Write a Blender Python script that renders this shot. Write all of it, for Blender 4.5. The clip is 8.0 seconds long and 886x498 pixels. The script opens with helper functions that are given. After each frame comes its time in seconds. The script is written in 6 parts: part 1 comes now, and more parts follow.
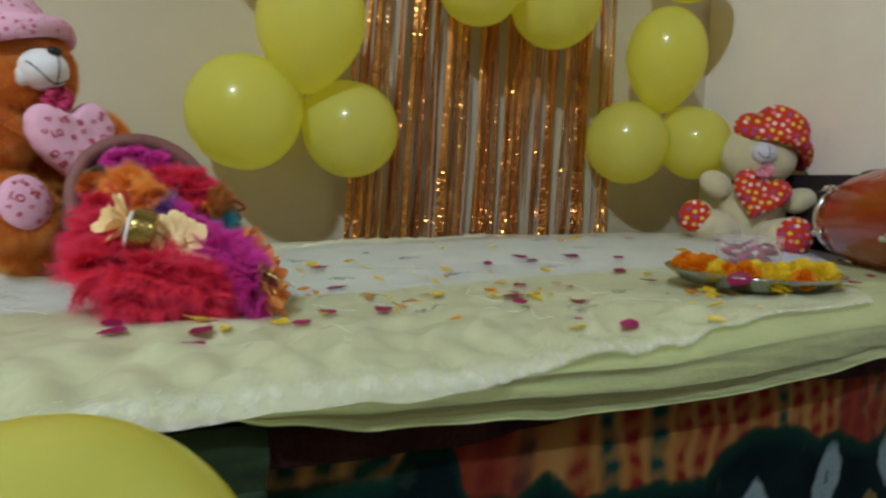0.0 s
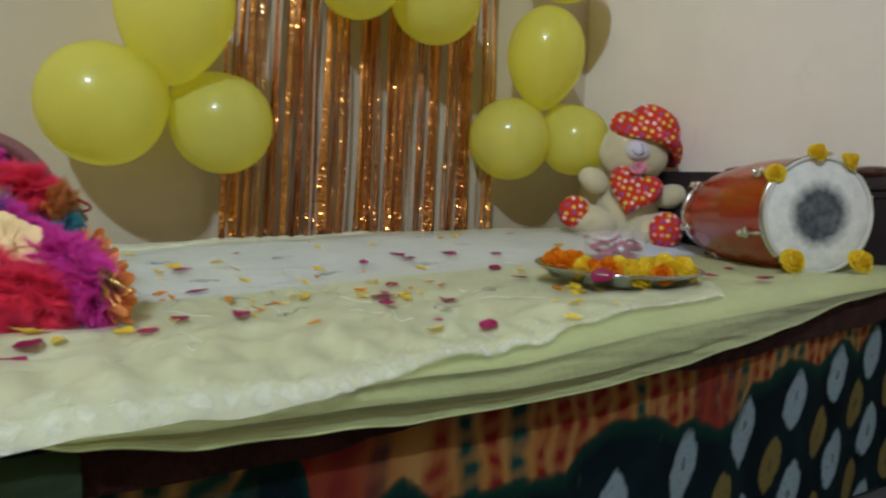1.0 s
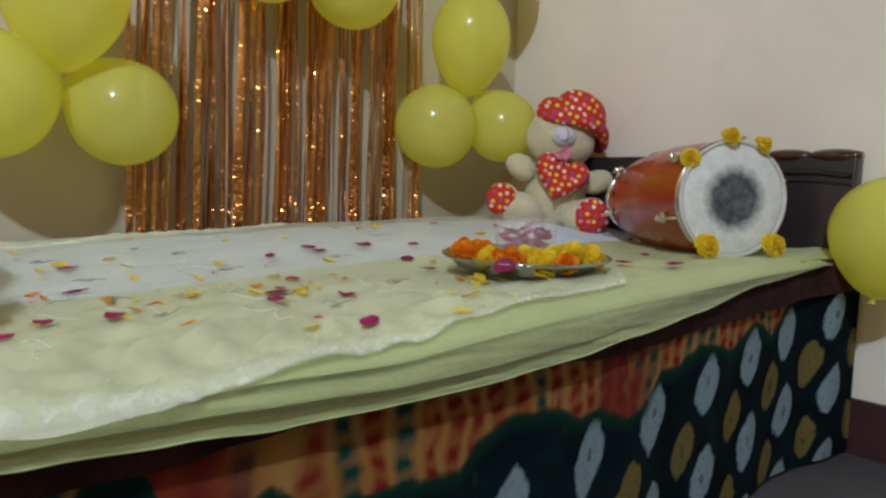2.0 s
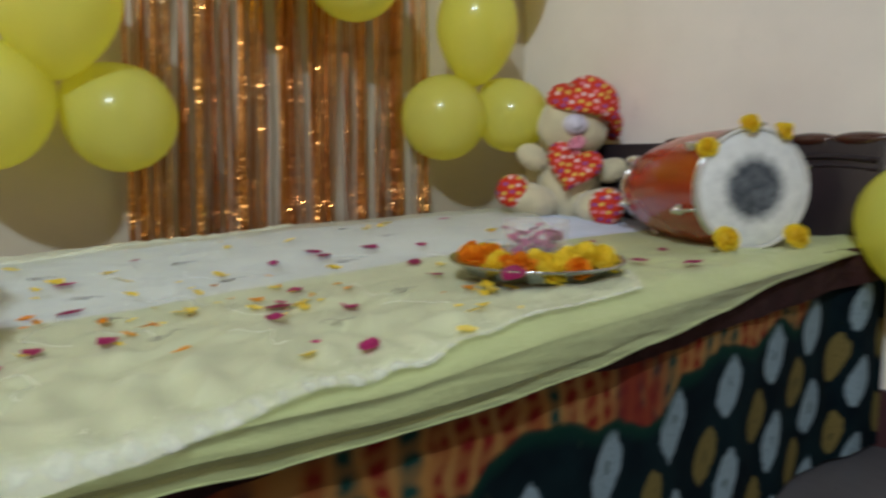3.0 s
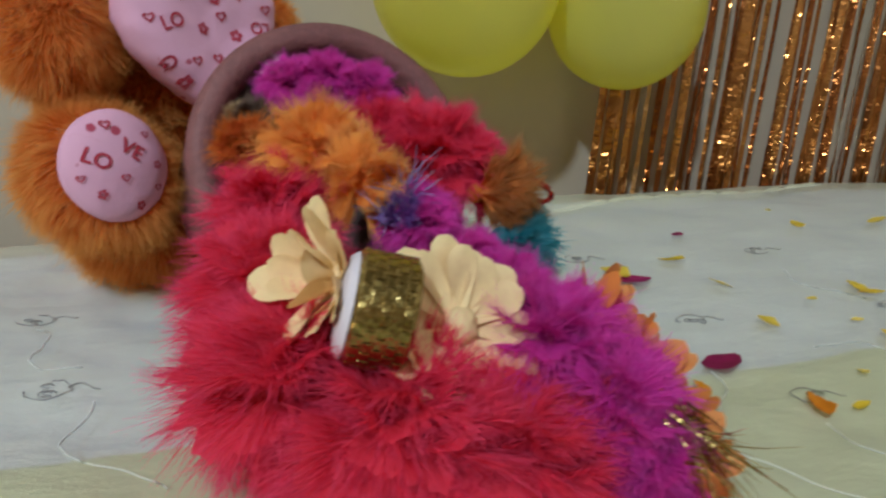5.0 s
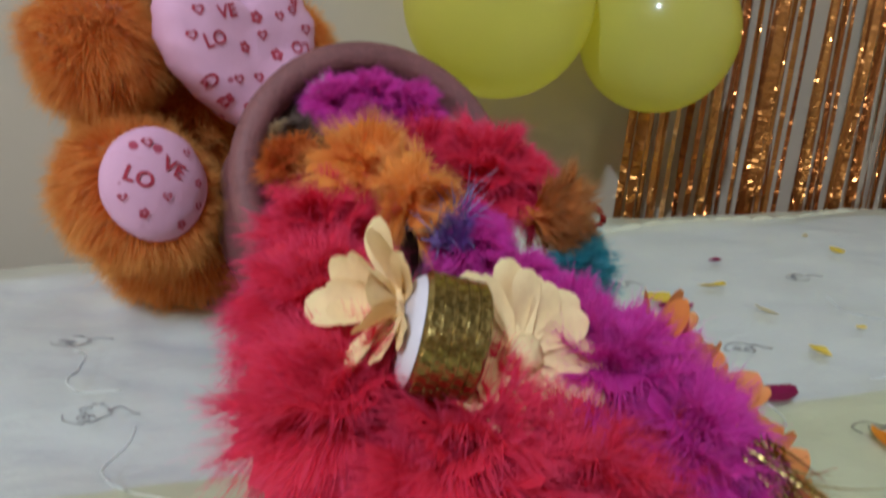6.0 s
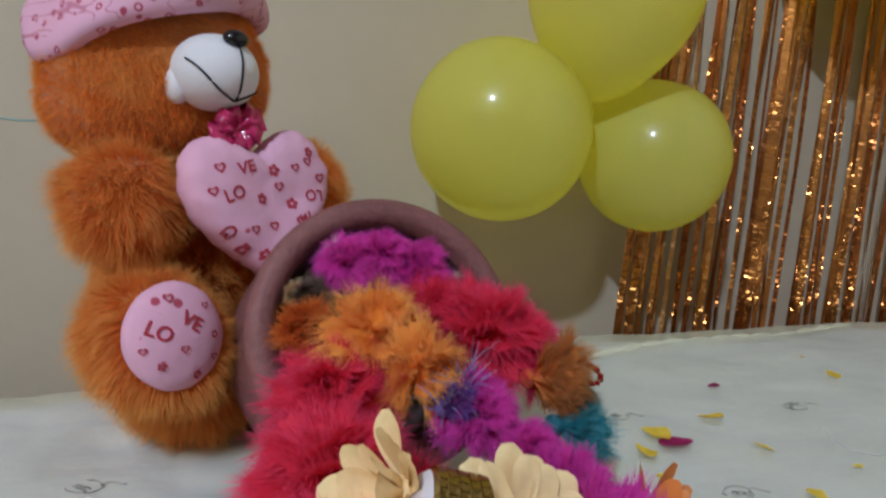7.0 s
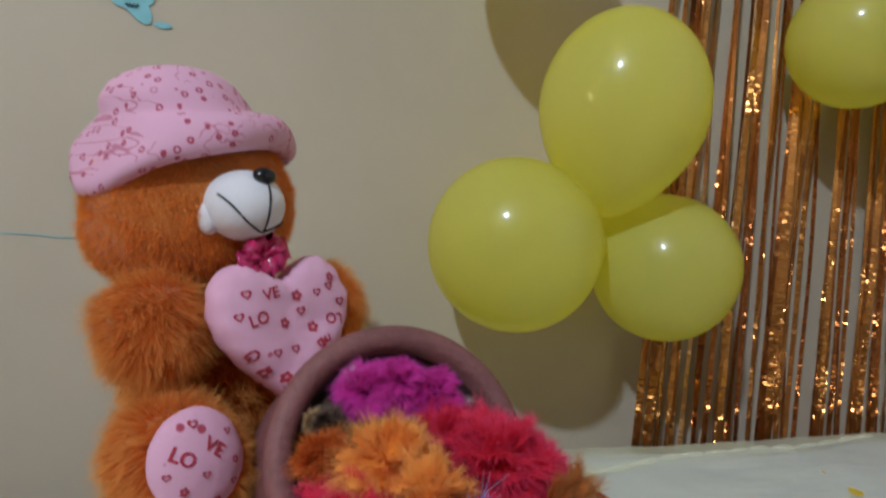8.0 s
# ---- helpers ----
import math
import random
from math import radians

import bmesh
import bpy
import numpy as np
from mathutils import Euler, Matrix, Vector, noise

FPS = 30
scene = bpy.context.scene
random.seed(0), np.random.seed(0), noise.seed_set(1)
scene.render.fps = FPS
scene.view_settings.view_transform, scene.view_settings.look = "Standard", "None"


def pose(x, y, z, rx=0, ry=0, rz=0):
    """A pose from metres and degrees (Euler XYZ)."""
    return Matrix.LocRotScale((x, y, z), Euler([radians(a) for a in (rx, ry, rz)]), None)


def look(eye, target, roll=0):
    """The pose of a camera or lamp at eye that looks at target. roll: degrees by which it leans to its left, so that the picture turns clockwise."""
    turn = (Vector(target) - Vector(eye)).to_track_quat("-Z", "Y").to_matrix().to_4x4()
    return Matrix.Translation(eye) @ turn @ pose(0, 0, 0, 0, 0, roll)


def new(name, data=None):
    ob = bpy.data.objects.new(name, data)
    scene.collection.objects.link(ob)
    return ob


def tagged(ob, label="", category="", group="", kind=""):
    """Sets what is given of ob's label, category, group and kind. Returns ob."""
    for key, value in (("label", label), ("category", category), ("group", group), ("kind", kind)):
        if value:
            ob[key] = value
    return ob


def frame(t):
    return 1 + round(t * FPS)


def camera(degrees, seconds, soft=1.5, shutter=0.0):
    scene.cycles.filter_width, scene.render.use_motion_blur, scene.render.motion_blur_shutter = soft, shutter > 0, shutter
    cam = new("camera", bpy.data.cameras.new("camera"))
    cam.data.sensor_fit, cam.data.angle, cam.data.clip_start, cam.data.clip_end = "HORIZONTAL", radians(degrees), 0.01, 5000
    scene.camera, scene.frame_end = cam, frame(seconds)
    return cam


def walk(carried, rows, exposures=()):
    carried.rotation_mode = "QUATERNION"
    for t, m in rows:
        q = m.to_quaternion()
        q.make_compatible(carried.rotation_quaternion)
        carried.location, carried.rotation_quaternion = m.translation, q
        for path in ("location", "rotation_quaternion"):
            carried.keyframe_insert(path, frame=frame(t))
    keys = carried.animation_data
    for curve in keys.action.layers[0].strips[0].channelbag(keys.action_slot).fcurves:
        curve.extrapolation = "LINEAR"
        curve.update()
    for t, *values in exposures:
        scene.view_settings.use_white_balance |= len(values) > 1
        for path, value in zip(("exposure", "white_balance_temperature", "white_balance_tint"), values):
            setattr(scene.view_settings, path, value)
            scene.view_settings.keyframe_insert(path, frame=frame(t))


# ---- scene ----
from mathutils.bvhtree import BVHTree
cam = camera(63.5, 8.0, soft=2.4, shutter=0.5)
PATH = [
    (0, (0.125, 0.029, 0.603), (1.092, 1.772, 0.43), 1.9),
    (0.5, (0.156, 0.021, 0.616), (1.241, 1.691, 0.435), 2.0),
    (1, (0.178, 0.02, 0.611), (1.372, 1.614, 0.43), 1.9),
    (1.5, (0.217, 0.013, 0.612), (1.499, 1.535, 0.416), 1.5),
    (1.7, (0.235, -0.001, 0.613), (1.515, 1.523, 0.41), 1.5),
    (2.8, (0.321, 0.008, 0.636), (1.645, 1.488, 0.397), -0.4),
    (3, (0.308, 0.025, 0.646), (1.555, 1.567, 0.383), -0.6),
    (3.2, (0.291, 0.059, 0.648), (1.422, 1.682, 0.353), -0.6),
    (3.5, (0.27, 0.144, 0.65), (1.246, 1.85, 0.281), -0.7),
    (3.8, (0.253, 0.287, 0.665), (1.179, 1.986, 0.164), -0.5),
    (4, (0.246, 0.398, 0.683), (1.161, 2.099, 0.165), 0.2),
    (4.2, (0.238, 0.504, 0.69), (1.155, 2.201, 0.164), 2.8),
    (4.5, (0.212, 0.574, 0.706), (0.956, 2.345, 0.148), 2.9),
    (4.7, (0.176, 0.624, 0.67), (0.869, 2.424, 0.141), 2.7),
    (5.8, (0.126, 0.677, 0.634), (0.77, 2.503, 0.134), 3.6),
    (6, (0.126, 0.677, 0.644), (0.77, 2.514, 0.186), 3.5),
    (6.5, (0.127, 0.673, 0.679), (0.776, 2.539, 0.362), 3.9),
    (7, (0.117, 0.664, 0.704), (0.751, 2.543, 0.45), 3.7),
    (7.5, (0.116, 0.653, 0.725), (0.713, 2.555, 0.567), 3.2),
    (8, (0.113, 0.639, 0.736), (0.682, 2.556, 0.727), 3.5),
]
walk(cam, [(t, look(eye, target, roll)) for t, eye, target, roll in PATH],
     exposures=((0.0, -0.08, 5900, 2), (1.5, 0.11, 5800, 7), (3.3, 0.16, 5800, 7), (4.0, -0.25, 5700, 5), (4.7, -0.15, 5700, 6), (6.0, -0.04, 5500, 11), (7.0, -0.12, 5550, 12), (8.0, -0.17, 5600, 11)))

# ---- light ----
BULB = (-1.80, -1.40, 3.32)
lamp = bpy.data.lights.new("bulb", "POINT")
lamp.energy, lamp.color, lamp.shadow_soft_size = 352.0, (0.905, 1.0, 1.06), 0.085
bulb = new("bulb_light", lamp)
bulb.location = BULB
world = bpy.data.worlds.new("world")
world.use_nodes = True
world.node_tree.nodes["Background"].inputs[0].default_value = (0.05, 0.05, 0.05, 1)
scene.world = world
scene.view_settings.exposure = 0.0


# ---- materials ----
class Graph:
    """Short hand for node materials."""

    def __init__(self, name):
        self.mat = bpy.data.materials.new(name)
        self.mat.use_nodes = True
        self.tree = self.mat.node_tree
        self.bsdf = self.tree.nodes["Principled BSDF"]
        self.out = self.tree.nodes["Material Output"]

    def node(self, kind, **settings):
        n = self.tree.nodes.new(kind)
        for key, value in settings.items():
            if key == "operation":
                n.operation = value
            elif key == "data_type":
                n.data_type = value
            elif key == "feature":
                n.feature = value
            elif key == "dims":
                n.voronoi_dimensions = value
            elif key == "blend":
                n.blend_type = value
        return n

    def put(self, socket, value):
        if isinstance(value, bpy.types.NodeSocket):
            self.tree.links.new(value, socket)
        elif isinstance(value, tuple) and len(value) == 3 and socket.type == "RGBA":
            socket.default_value = (*value, 1)
        else:
            socket.default_value = value

    def math(self, op, a, b=0.0, c=0.0):
        n = self.node("ShaderNodeMath", operation=op)
        for s, v in zip(n.inputs, (a, b, c)):
            self.put(s, v)
        return n.outputs[0]

    def mix(self, f, a, b, blend="MIX"):
        n = self.node("ShaderNodeMix", data_type="RGBA", blend=blend)
        self.put(n.inputs[0], f), self.put(n.inputs[6], a), self.put(n.inputs[7], b)
        return n.outputs[2]

    def step(self, x, lo, hi):
        n = self.node("ShaderNodeMapRange")
        self.put(n.inputs[0], x)
        n.inputs[1].default_value, n.inputs[2].default_value = lo, hi
        return n.outputs[0]

    def coords(self, scale=(1, 1, 1), kind="Object"):
        t = self.node("ShaderNodeTexCoord")
        m = self.node("ShaderNodeMapping")
        self.tree.links.new(t.outputs[kind], m.inputs[0])
        m.inputs[3].default_value = scale
        return m.outputs[0]

    def xyz(self, v):
        n = self.node("ShaderNodeSeparateXYZ")
        self.put(n.inputs[0], v)
        return n.outputs

    def join(self, x, y, z):
        n = self.node("ShaderNodeCombineXYZ")
        for s, v in zip(n.inputs, (x, y, z)):
            self.put(s, v)
        return n.outputs[0]

    def noise(self, v, scale, detail=4.0, rough=0.55):
        n = self.node("ShaderNodeTexNoise")
        self.put(n.inputs["Vector"], v)
        n.inputs["Scale"].default_value, n.inputs["Detail"].default_value, n.inputs["Roughness"].default_value = scale, detail, rough
        return n.outputs[0]

    def voronoi(self, v, scale, rand=1.0, dims="3D", feature="F1"):
        n = self.node("ShaderNodeTexVoronoi", dims=dims, feature=feature)
        self.put(n.inputs["Vector"], v)
        n.inputs["Scale"].default_value, n.inputs["Randomness"].default_value = scale, rand
        return n.outputs

    def bump(self, h, strength, dist):
        n = self.node("ShaderNodeBump")
        self.put(n.inputs["Height"], h)
        n.inputs["Strength"].default_value, n.inputs["Distance"].default_value = strength, dist
        self.tree.links.new(n.outputs[0], self.bsdf.inputs["Normal"])
        return n.outputs[0]

    def random(self):
        return self.node("ShaderNodeObjectInfo").outputs["Random"]

    def island(self):
        return self.node("ShaderNodeNewGeometry").outputs["Random Per Island"]

    def base(self, colour, rough=0.6, metal=0.0, spec=0.5):
        b = self.bsdf.inputs
        self.put(b["Base Color"], colour)
        self.put(b["Roughness"], rough)
        b["Metallic"].default_value, b["Specular IOR Level"].default_value = metal, spec
        return self

    def translucent(self, colour, share):
        """Lets part of the light through to the other side."""
        t = self.node("ShaderNodeBsdfTranslucent")
        self.put(t.inputs[0], colour)
        m = self.node("ShaderNodeMixShader")
        m.inputs[0].default_value = share
        self.tree.links.new(self.bsdf.outputs[0], m.inputs[1])
        self.tree.links.new(t.outputs[0], m.inputs[2])
        self.tree.links.new(m.outputs[0], self.out.inputs[0])


def tint(c, k):
    return tuple(min(1.0, v * k) for v in c)


def surface(name, colour, rough=0.6, metal=0.0, vary=0.18, big=3.0, fine=60.0, relief=0.0, depth=0.002, spec=0.5, sheen=0.0, coat=0.0):
    """A surface whose colour and relief vary at two scales."""
    g = Graph(name)
    v = g.coords()
    a, b = g.noise(v, big), g.noise(v, fine)
    m = g.math("ADD", g.math("MULTIPLY", a, 0.65), g.math("MULTIPLY", b, 0.35))
    g.base(g.mix(g.step(m, 0.3, 0.7), tint(colour, 1 - vary), tint(colour, 1 + vary)), rough, metal, spec)
    if relief:
        g.bump(b, relief, depth)
    g.bsdf.inputs["Sheen Weight"].default_value = sheen
    g.bsdf.inputs["Coat Weight"].default_value = coat
    return g.mat


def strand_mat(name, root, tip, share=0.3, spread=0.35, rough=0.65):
    """Hair and feather barbs, deeper in colour at the root: every barb has a shade of its own."""
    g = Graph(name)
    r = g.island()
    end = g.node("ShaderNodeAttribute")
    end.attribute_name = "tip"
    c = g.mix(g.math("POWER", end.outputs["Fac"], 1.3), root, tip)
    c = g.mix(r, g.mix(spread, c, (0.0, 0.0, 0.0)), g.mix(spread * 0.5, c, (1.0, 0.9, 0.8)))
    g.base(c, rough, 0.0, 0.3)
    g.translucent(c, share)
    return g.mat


def wall_paint(name, colour):
    g = Graph(name)
    v = g.coords()
    blotch = g.step(g.noise(v, 1.7, 5.0, 0.6), 0.35, 0.7)
    c = g.mix(blotch, tint(colour, 0.90), tint(colour, 1.05))
    scuff = g.step(g.noise(v, 7.0, 6.0, 0.7), 0.63, 0.74)
    c = g.mix(g.math("MULTIPLY", scuff, 0.22), c, tint(colour, 0.6))
    g.base(c, 0.62, 0.0, 0.3)
    g.bump(g.noise(v, 45.0, 5.0, 0.6), 0.25, 0.0025)
    return g.mat


M_WALL_BACK = wall_paint("beige_wall_paint", (0.59, 0.515, 0.385))
M_WALL_SIDE = wall_paint("cream_wall_paint", (0.82, 0.745, 0.665))
# unseen walls and ceiling, browned to dim and warm the bounced light
M_WALL_FAR = wall_paint("unseen_wall_brown", (0.19, 0.118, 0.050))
M_CEIL = surface("ceiling_paint", (0.24, 0.195, 0.135), 0.7, vary=0.04)
M_FLOOR = surface("grey_cement_floor", (0.075, 0.070, 0.076), 0.45, vary=0.25, big=2.0, fine=30.0, relief=0.15)
M_SKIRT = surface("maroon_baseboard_paint", (0.055, 0.020, 0.024), 0.4, vary=0.2)
M_DARKWOOD = surface("dark_wood", (0.022, 0.016, 0.020), 0.34, vary=0.25, big=6.0, fine=90.0, relief=0.1, depth=0.001)
M_CROWN = surface("polished_brown_wood", (0.055, 0.020, 0.014), 0.16, vary=0.3, big=9.0, fine=120.0, coat=0.5)
M_MATTRESS = surface("mattress_ticking", (0.30, 0.26, 0.25), 0.9, vary=0.15)
M_BROWN = surface("brown_blanket_cloth", (0.036, 0.013, 0.012), 0.95, vary=0.55, big=22.0, fine=150.0, relief=0.9, depth=0.006, spec=0.2)
M_DARKGREEN = surface("dark_green_cloth", (0.022, 0.045, 0.020), 0.9, vary=0.3, big=9.0, fine=160.0, relief=0.3)
M_STEEL = surface("stainless_steel", (0.42, 0.42, 0.40), 0.26, 1.0, vary=0.08, fine=200.0)
M_CHROME = surface("chrome", (0.72, 0.72, 0.72), 0.14, 1.0, vary=0.05)
M_BLACK = surface("black_plastic", (0.008, 0.008, 0.010), 0.22)
M_THREAD = surface("black_thread", (0.012, 0.010, 0.012), 0.8)
M_WHITEPLUSH = surface("white_velour", (0.80, 0.79, 0.83), 0.95, vary=0.06, fine=400.0, relief=0.4, depth=0.0008, sheen=0.4)
M_LILAC = surface("pale_lilac_velour", (0.62, 0.58, 0.68), 0.95, vary=0.08, fine=400.0, relief=0.4, depth=0.0008, sheen=0.4)
M_CREAMPLUSH = surface("cream_plush", (0.62, 0.55, 0.36), 0.95, vary=0.14, big=16.0, fine=330.0, relief=0.8, depth=0.003, sheen=0.5)
M_ORANGEPLUSH = surface("orange_plush", (0.55, 0.165, 0.014), 0.95, vary=0.25, big=20.0, fine=300.0, relief=0.8, depth=0.003, sheen=0.5)
M_CLAY = surface("mauve_clay", (0.225, 0.088, 0.085), 0.6, vary=0.32, big=22.0, fine=190.0, relief=0.7, depth=0.002)
# the pot's clay again, darkened to paint in the shade of its inside
M_SHADEDIN = surface("shaded_inside", (0.07, 0.04, 0.035), 0.8, vary=0.2)
M_RIBBON = surface("crimson_satin_ribbon", (0.52, 0.024, 0.13), 0.13, vary=0.3, big=60.0, fine=200.0)
M_PINKRIBBON = surface("rose_pink_ribbon", (0.62, 0.22, 0.30), 0.35, vary=0.25, big=60.0, fine=200.0)
M_REDCLIP = surface("red_lacquer", (0.45, 0.01, 0.01), 0.2, vary=0.1)
M_CREAMPETAL = surface("cream_fabric_petal", (0.97, 0.70, 0.37), 0.8, vary=0.12, big=40.0, fine=250.0, relief=0.3, depth=0.0006)
M_WHITEFOAM = surface("white_foam", (0.78, 0.72, 0.78), 0.8, vary=0.05)
M_EMBROIDERY = surface("grey_embroidery_thread", (0.30, 0.28, 0.25), 0.7, vary=0.2)
M_BLUEMARK = surface("turquoise_paint_mark", (0.26, 0.58, 0.62), 0.6, vary=0.2)
M_INK = surface("crimson_print_ink", (0.45, 0.03, 0.06), 0.85, vary=0.15)
M_BONE = surface("drum_skin_ring", (0.55, 0.53, 0.50), 0.7, vary=0.1)


def balloon_mat():
    """Thin stretched latex: glossy, and some light goes through it."""
    g = Graph("yellow_latex")
    r = g.random()
    c = g.mix(r, (0.89, 0.94, 0.22), (0.93, 0.97, 0.27))
    c = g.mix(g.math("MULTIPLY", g.step(g.noise(g.coords(), 3.0, 3.0), 0.35, 0.7), 0.25), c, (0.94, 0.96, 0.32))
    g.base(c, 0.36, 0.0, 0.5)
    g.bsdf.inputs["Coat Weight"].default_value, g.bsdf.inputs["Coat Roughness"].default_value = 1.0, 0.13
    g.translucent((0.98, 1.0, 0.22), 0.57)
    t = g.node("ShaderNodeBsdfTransparent")
    t.inputs[0].default_value = (1.0, 0.80, 0.10, 1)
    m = g.node("ShaderNodeMixShader")
    m.inputs[0].default_value = 0.24
    g.tree.links.new(g.out.inputs[0].links[0].from_socket, m.inputs[1])
    g.tree.links.new(t.outputs[0], m.inputs[2])
    g.tree.links.new(m.outputs[0], g.out.inputs[0])
    return g.mat


M_BALLOON = balloon_mat()


def foil_mat():
    """Crinkled metallic film: small flat facets that each tilt their own way."""
    g = Graph("rose_gold_foil")
    facet = g.voronoi(g.coords((0.6, 0.6, 1.9)), 210.0)
    wide = g.voronoi(g.coords((1.0, 1.0, 0.4)), 42.0)
    soft = g.voronoi(g.coords((1.0, 1.0, 0.12)), 30.0)
    lean = g.node("ShaderNodeVectorMath", operation="MULTIPLY_ADD")
    g.put(lean.inputs[0], facet[1])
    lean.inputs[1].default_value, lean.inputs[2].default_value = (0.50, 0.2, 1.60), (-0.25, -0.1, -0.80)
    sway = g.node("ShaderNodeVectorMath", operation="MULTIPLY_ADD")
    g.put(sway.inputs[0], wide[1])
    sway.inputs[1].default_value, sway.inputs[2].default_value = (1.5, 0.2, 0.95), (-0.75, -0.1, -0.475)
    add = g.node("ShaderNodeVectorMath", operation="ADD")
    g.put(add.inputs[0], lean.outputs[0]), g.put(add.inputs[1], sway.outputs[0])
    both = g.node("ShaderNodeVectorMath", operation="ADD")
    g.put(both.inputs[0], add.outputs[0]), g.put(both.inputs[1], g.node("ShaderNodeNewGeometry").outputs["Normal"])
    unit = g.node("ShaderNodeVectorMath", operation="NORMALIZE")
    g.put(unit.inputs[0], both.outputs[0])
    c = g.mix(g.random(), (0.42, 0.125, 0.030), (0.80, 0.38, 0.095))
    c = g.mix(g.step(g.random(), 0.90, 0.94), c, (0.88, 0.60, 0.30))
    c = g.mix(g.math("MULTIPLY", g.xyz(soft[1])[0], 0.45), c, (0.20, 0.072, 0.030))
    g.base(c, 0.19, 1.0)
    g.put(g.bsdf.inputs["Normal"], unit.outputs[0])
    sheen = g.node("ShaderNodeBsdfAnisotropic")
    g.put(sheen.inputs["Color"], c)
    sheen.inputs["Roughness"].default_value = 0.50
    m = g.node("ShaderNodeMixShader")
    m.inputs[0].default_value = 0.44
    g.tree.links.new(g.bsdf.outputs[0], m.inputs[1])
    g.tree.links.new(sheen.outputs[0], m.inputs[2])
    g.tree.links.new(m.outputs[0], g.out.inputs[0])
    return g.mat


M_FOIL = foil_mat()


def gold_mat():
    g = Graph("gold_sequin")
    v = g.coords()
    d = g.voronoi(v, 330.0)
    c = g.mix(d[1], (0.34, 0.25, 0.075), (0.56, 0.42, 0.16))
    g.base(c, 0.26, 1.0)
    g.bump(d[0], 0.4, 0.001)
    return g.mat


M_GOLD = gold_mat()


def sheet_mat(name, colour, see_through=0.0, gloss=0.75, weave=900.0, crinkle=0.0):
    g = Graph(name)
    v = g.coords()
    blotch = g.step(g.noise(v, 9.0, 4.0, 0.6), 0.3, 0.7)
    g.base(g.mix(blotch, tint(colour, 0.93), tint(colour, 1.05)), gloss, 0.0, 0.35)
    crease = g.noise(g.coords((1.0, 2.2, 1.0)), 13.0, 5.0, 0.6)
    h = g.math("ADD", crease, g.math("MULTIPLY", g.noise(v, weave, 1.0), 0.06))
    if crinkle:
        h = g.math("ADD", h, g.math("MULTIPLY", g.noise(g.coords((0.22, 1.0, 1.6)), 75.0, 4.0, 0.65), crinkle))
    g.bump(h, 0.6, 0.010)
    g.bsdf.inputs["Sheen Weight"].default_value = 0.2
    if see_through:
        t = g.node("ShaderNodeBsdfTransparent")
        m = g.node("ShaderNodeMixShader")
        m.inputs[0].default_value = see_through
        g.tree.links.new(g.bsdf.outputs[0], m.inputs[1])
        g.tree.links.new(t.outputs[0], m.inputs[2])
        g.tree.links.new(m.outputs[0], g.out.inputs[0])
    return g.mat


M_WHITESHEET = sheet_mat("white_cotton_sheet", (0.64, 0.70, 0.86), crinkle=0.2)
M_GREENSHEET = sheet_mat("pale_green_satin", (0.465, 0.51, 0.235), gloss=0.42, crinkle=0.16)
M_SHEER = sheet_mat("sheer_white_voile", (0.98, 0.97, 0.72), 0.55, 0.34, crinkle=0.12)
M_CORD = surface("white_sewn_cord", (0.68, 0.70, 0.64), 0.35, vary=0.06)


def lace_mat():
    """Glossy net with denser lozenges, thinning out towards the cover."""
    g = Graph("white_lace_trim")
    v = g.coords()
    x, y, _ = g.xyz(v)
    g.base((0.93, 0.93, 0.86), 0.24, 0.0, 0.5)
    g.bump(g.noise(v, 160.0, 3.0, 0.6), 0.5, 0.004)
    inward = g.node("ShaderNodeAttribute")
    inward.attribute_name = "tip"
    warp = g.math("MULTIPLY", g.noise(v, 30.0, 3.0, 0.6), 1.8)
    p = g.math("SINE", g.math("ADD", g.math("MULTIPLY", g.math("ADD", x, y), 130.0), warp))
    q = g.math("SINE", g.math("ADD", g.math("MULTIPLY", g.math("SUBTRACT", x, y), 130.0), warp))
    dense = g.step(g.math("ADD", g.math("MULTIPLY", g.math("MULTIPLY", p, q), 0.35), g.noise(v, 55.0, 4.0, 0.6)), 0.35, 0.75)
    fade = g.step(g.math("ADD", inward.outputs["Fac"], g.math("MULTIPLY", g.math("SUBTRACT", g.noise(v, 22.0, 4.0, 0.6), 0.5), 0.9)), 1.0, 0.25)
    cover = g.math("MULTIPLY", fade, g.math("ADD", g.math("MULTIPLY", dense, 0.30), 0.16))
    t = g.node("ShaderNodeBsdfTransparent")
    m = g.node("ShaderNodeMixShader")
    g.put(m.inputs[0], cover)
    g.tree.links.new(t.outputs[0], m.inputs[1])
    g.tree.links.new(g.bsdf.outputs[0], m.inputs[2])
    g.tree.links.new(m.outputs[0], g.out.inputs[0])
    return g.mat


M_LACE = lace_mat()


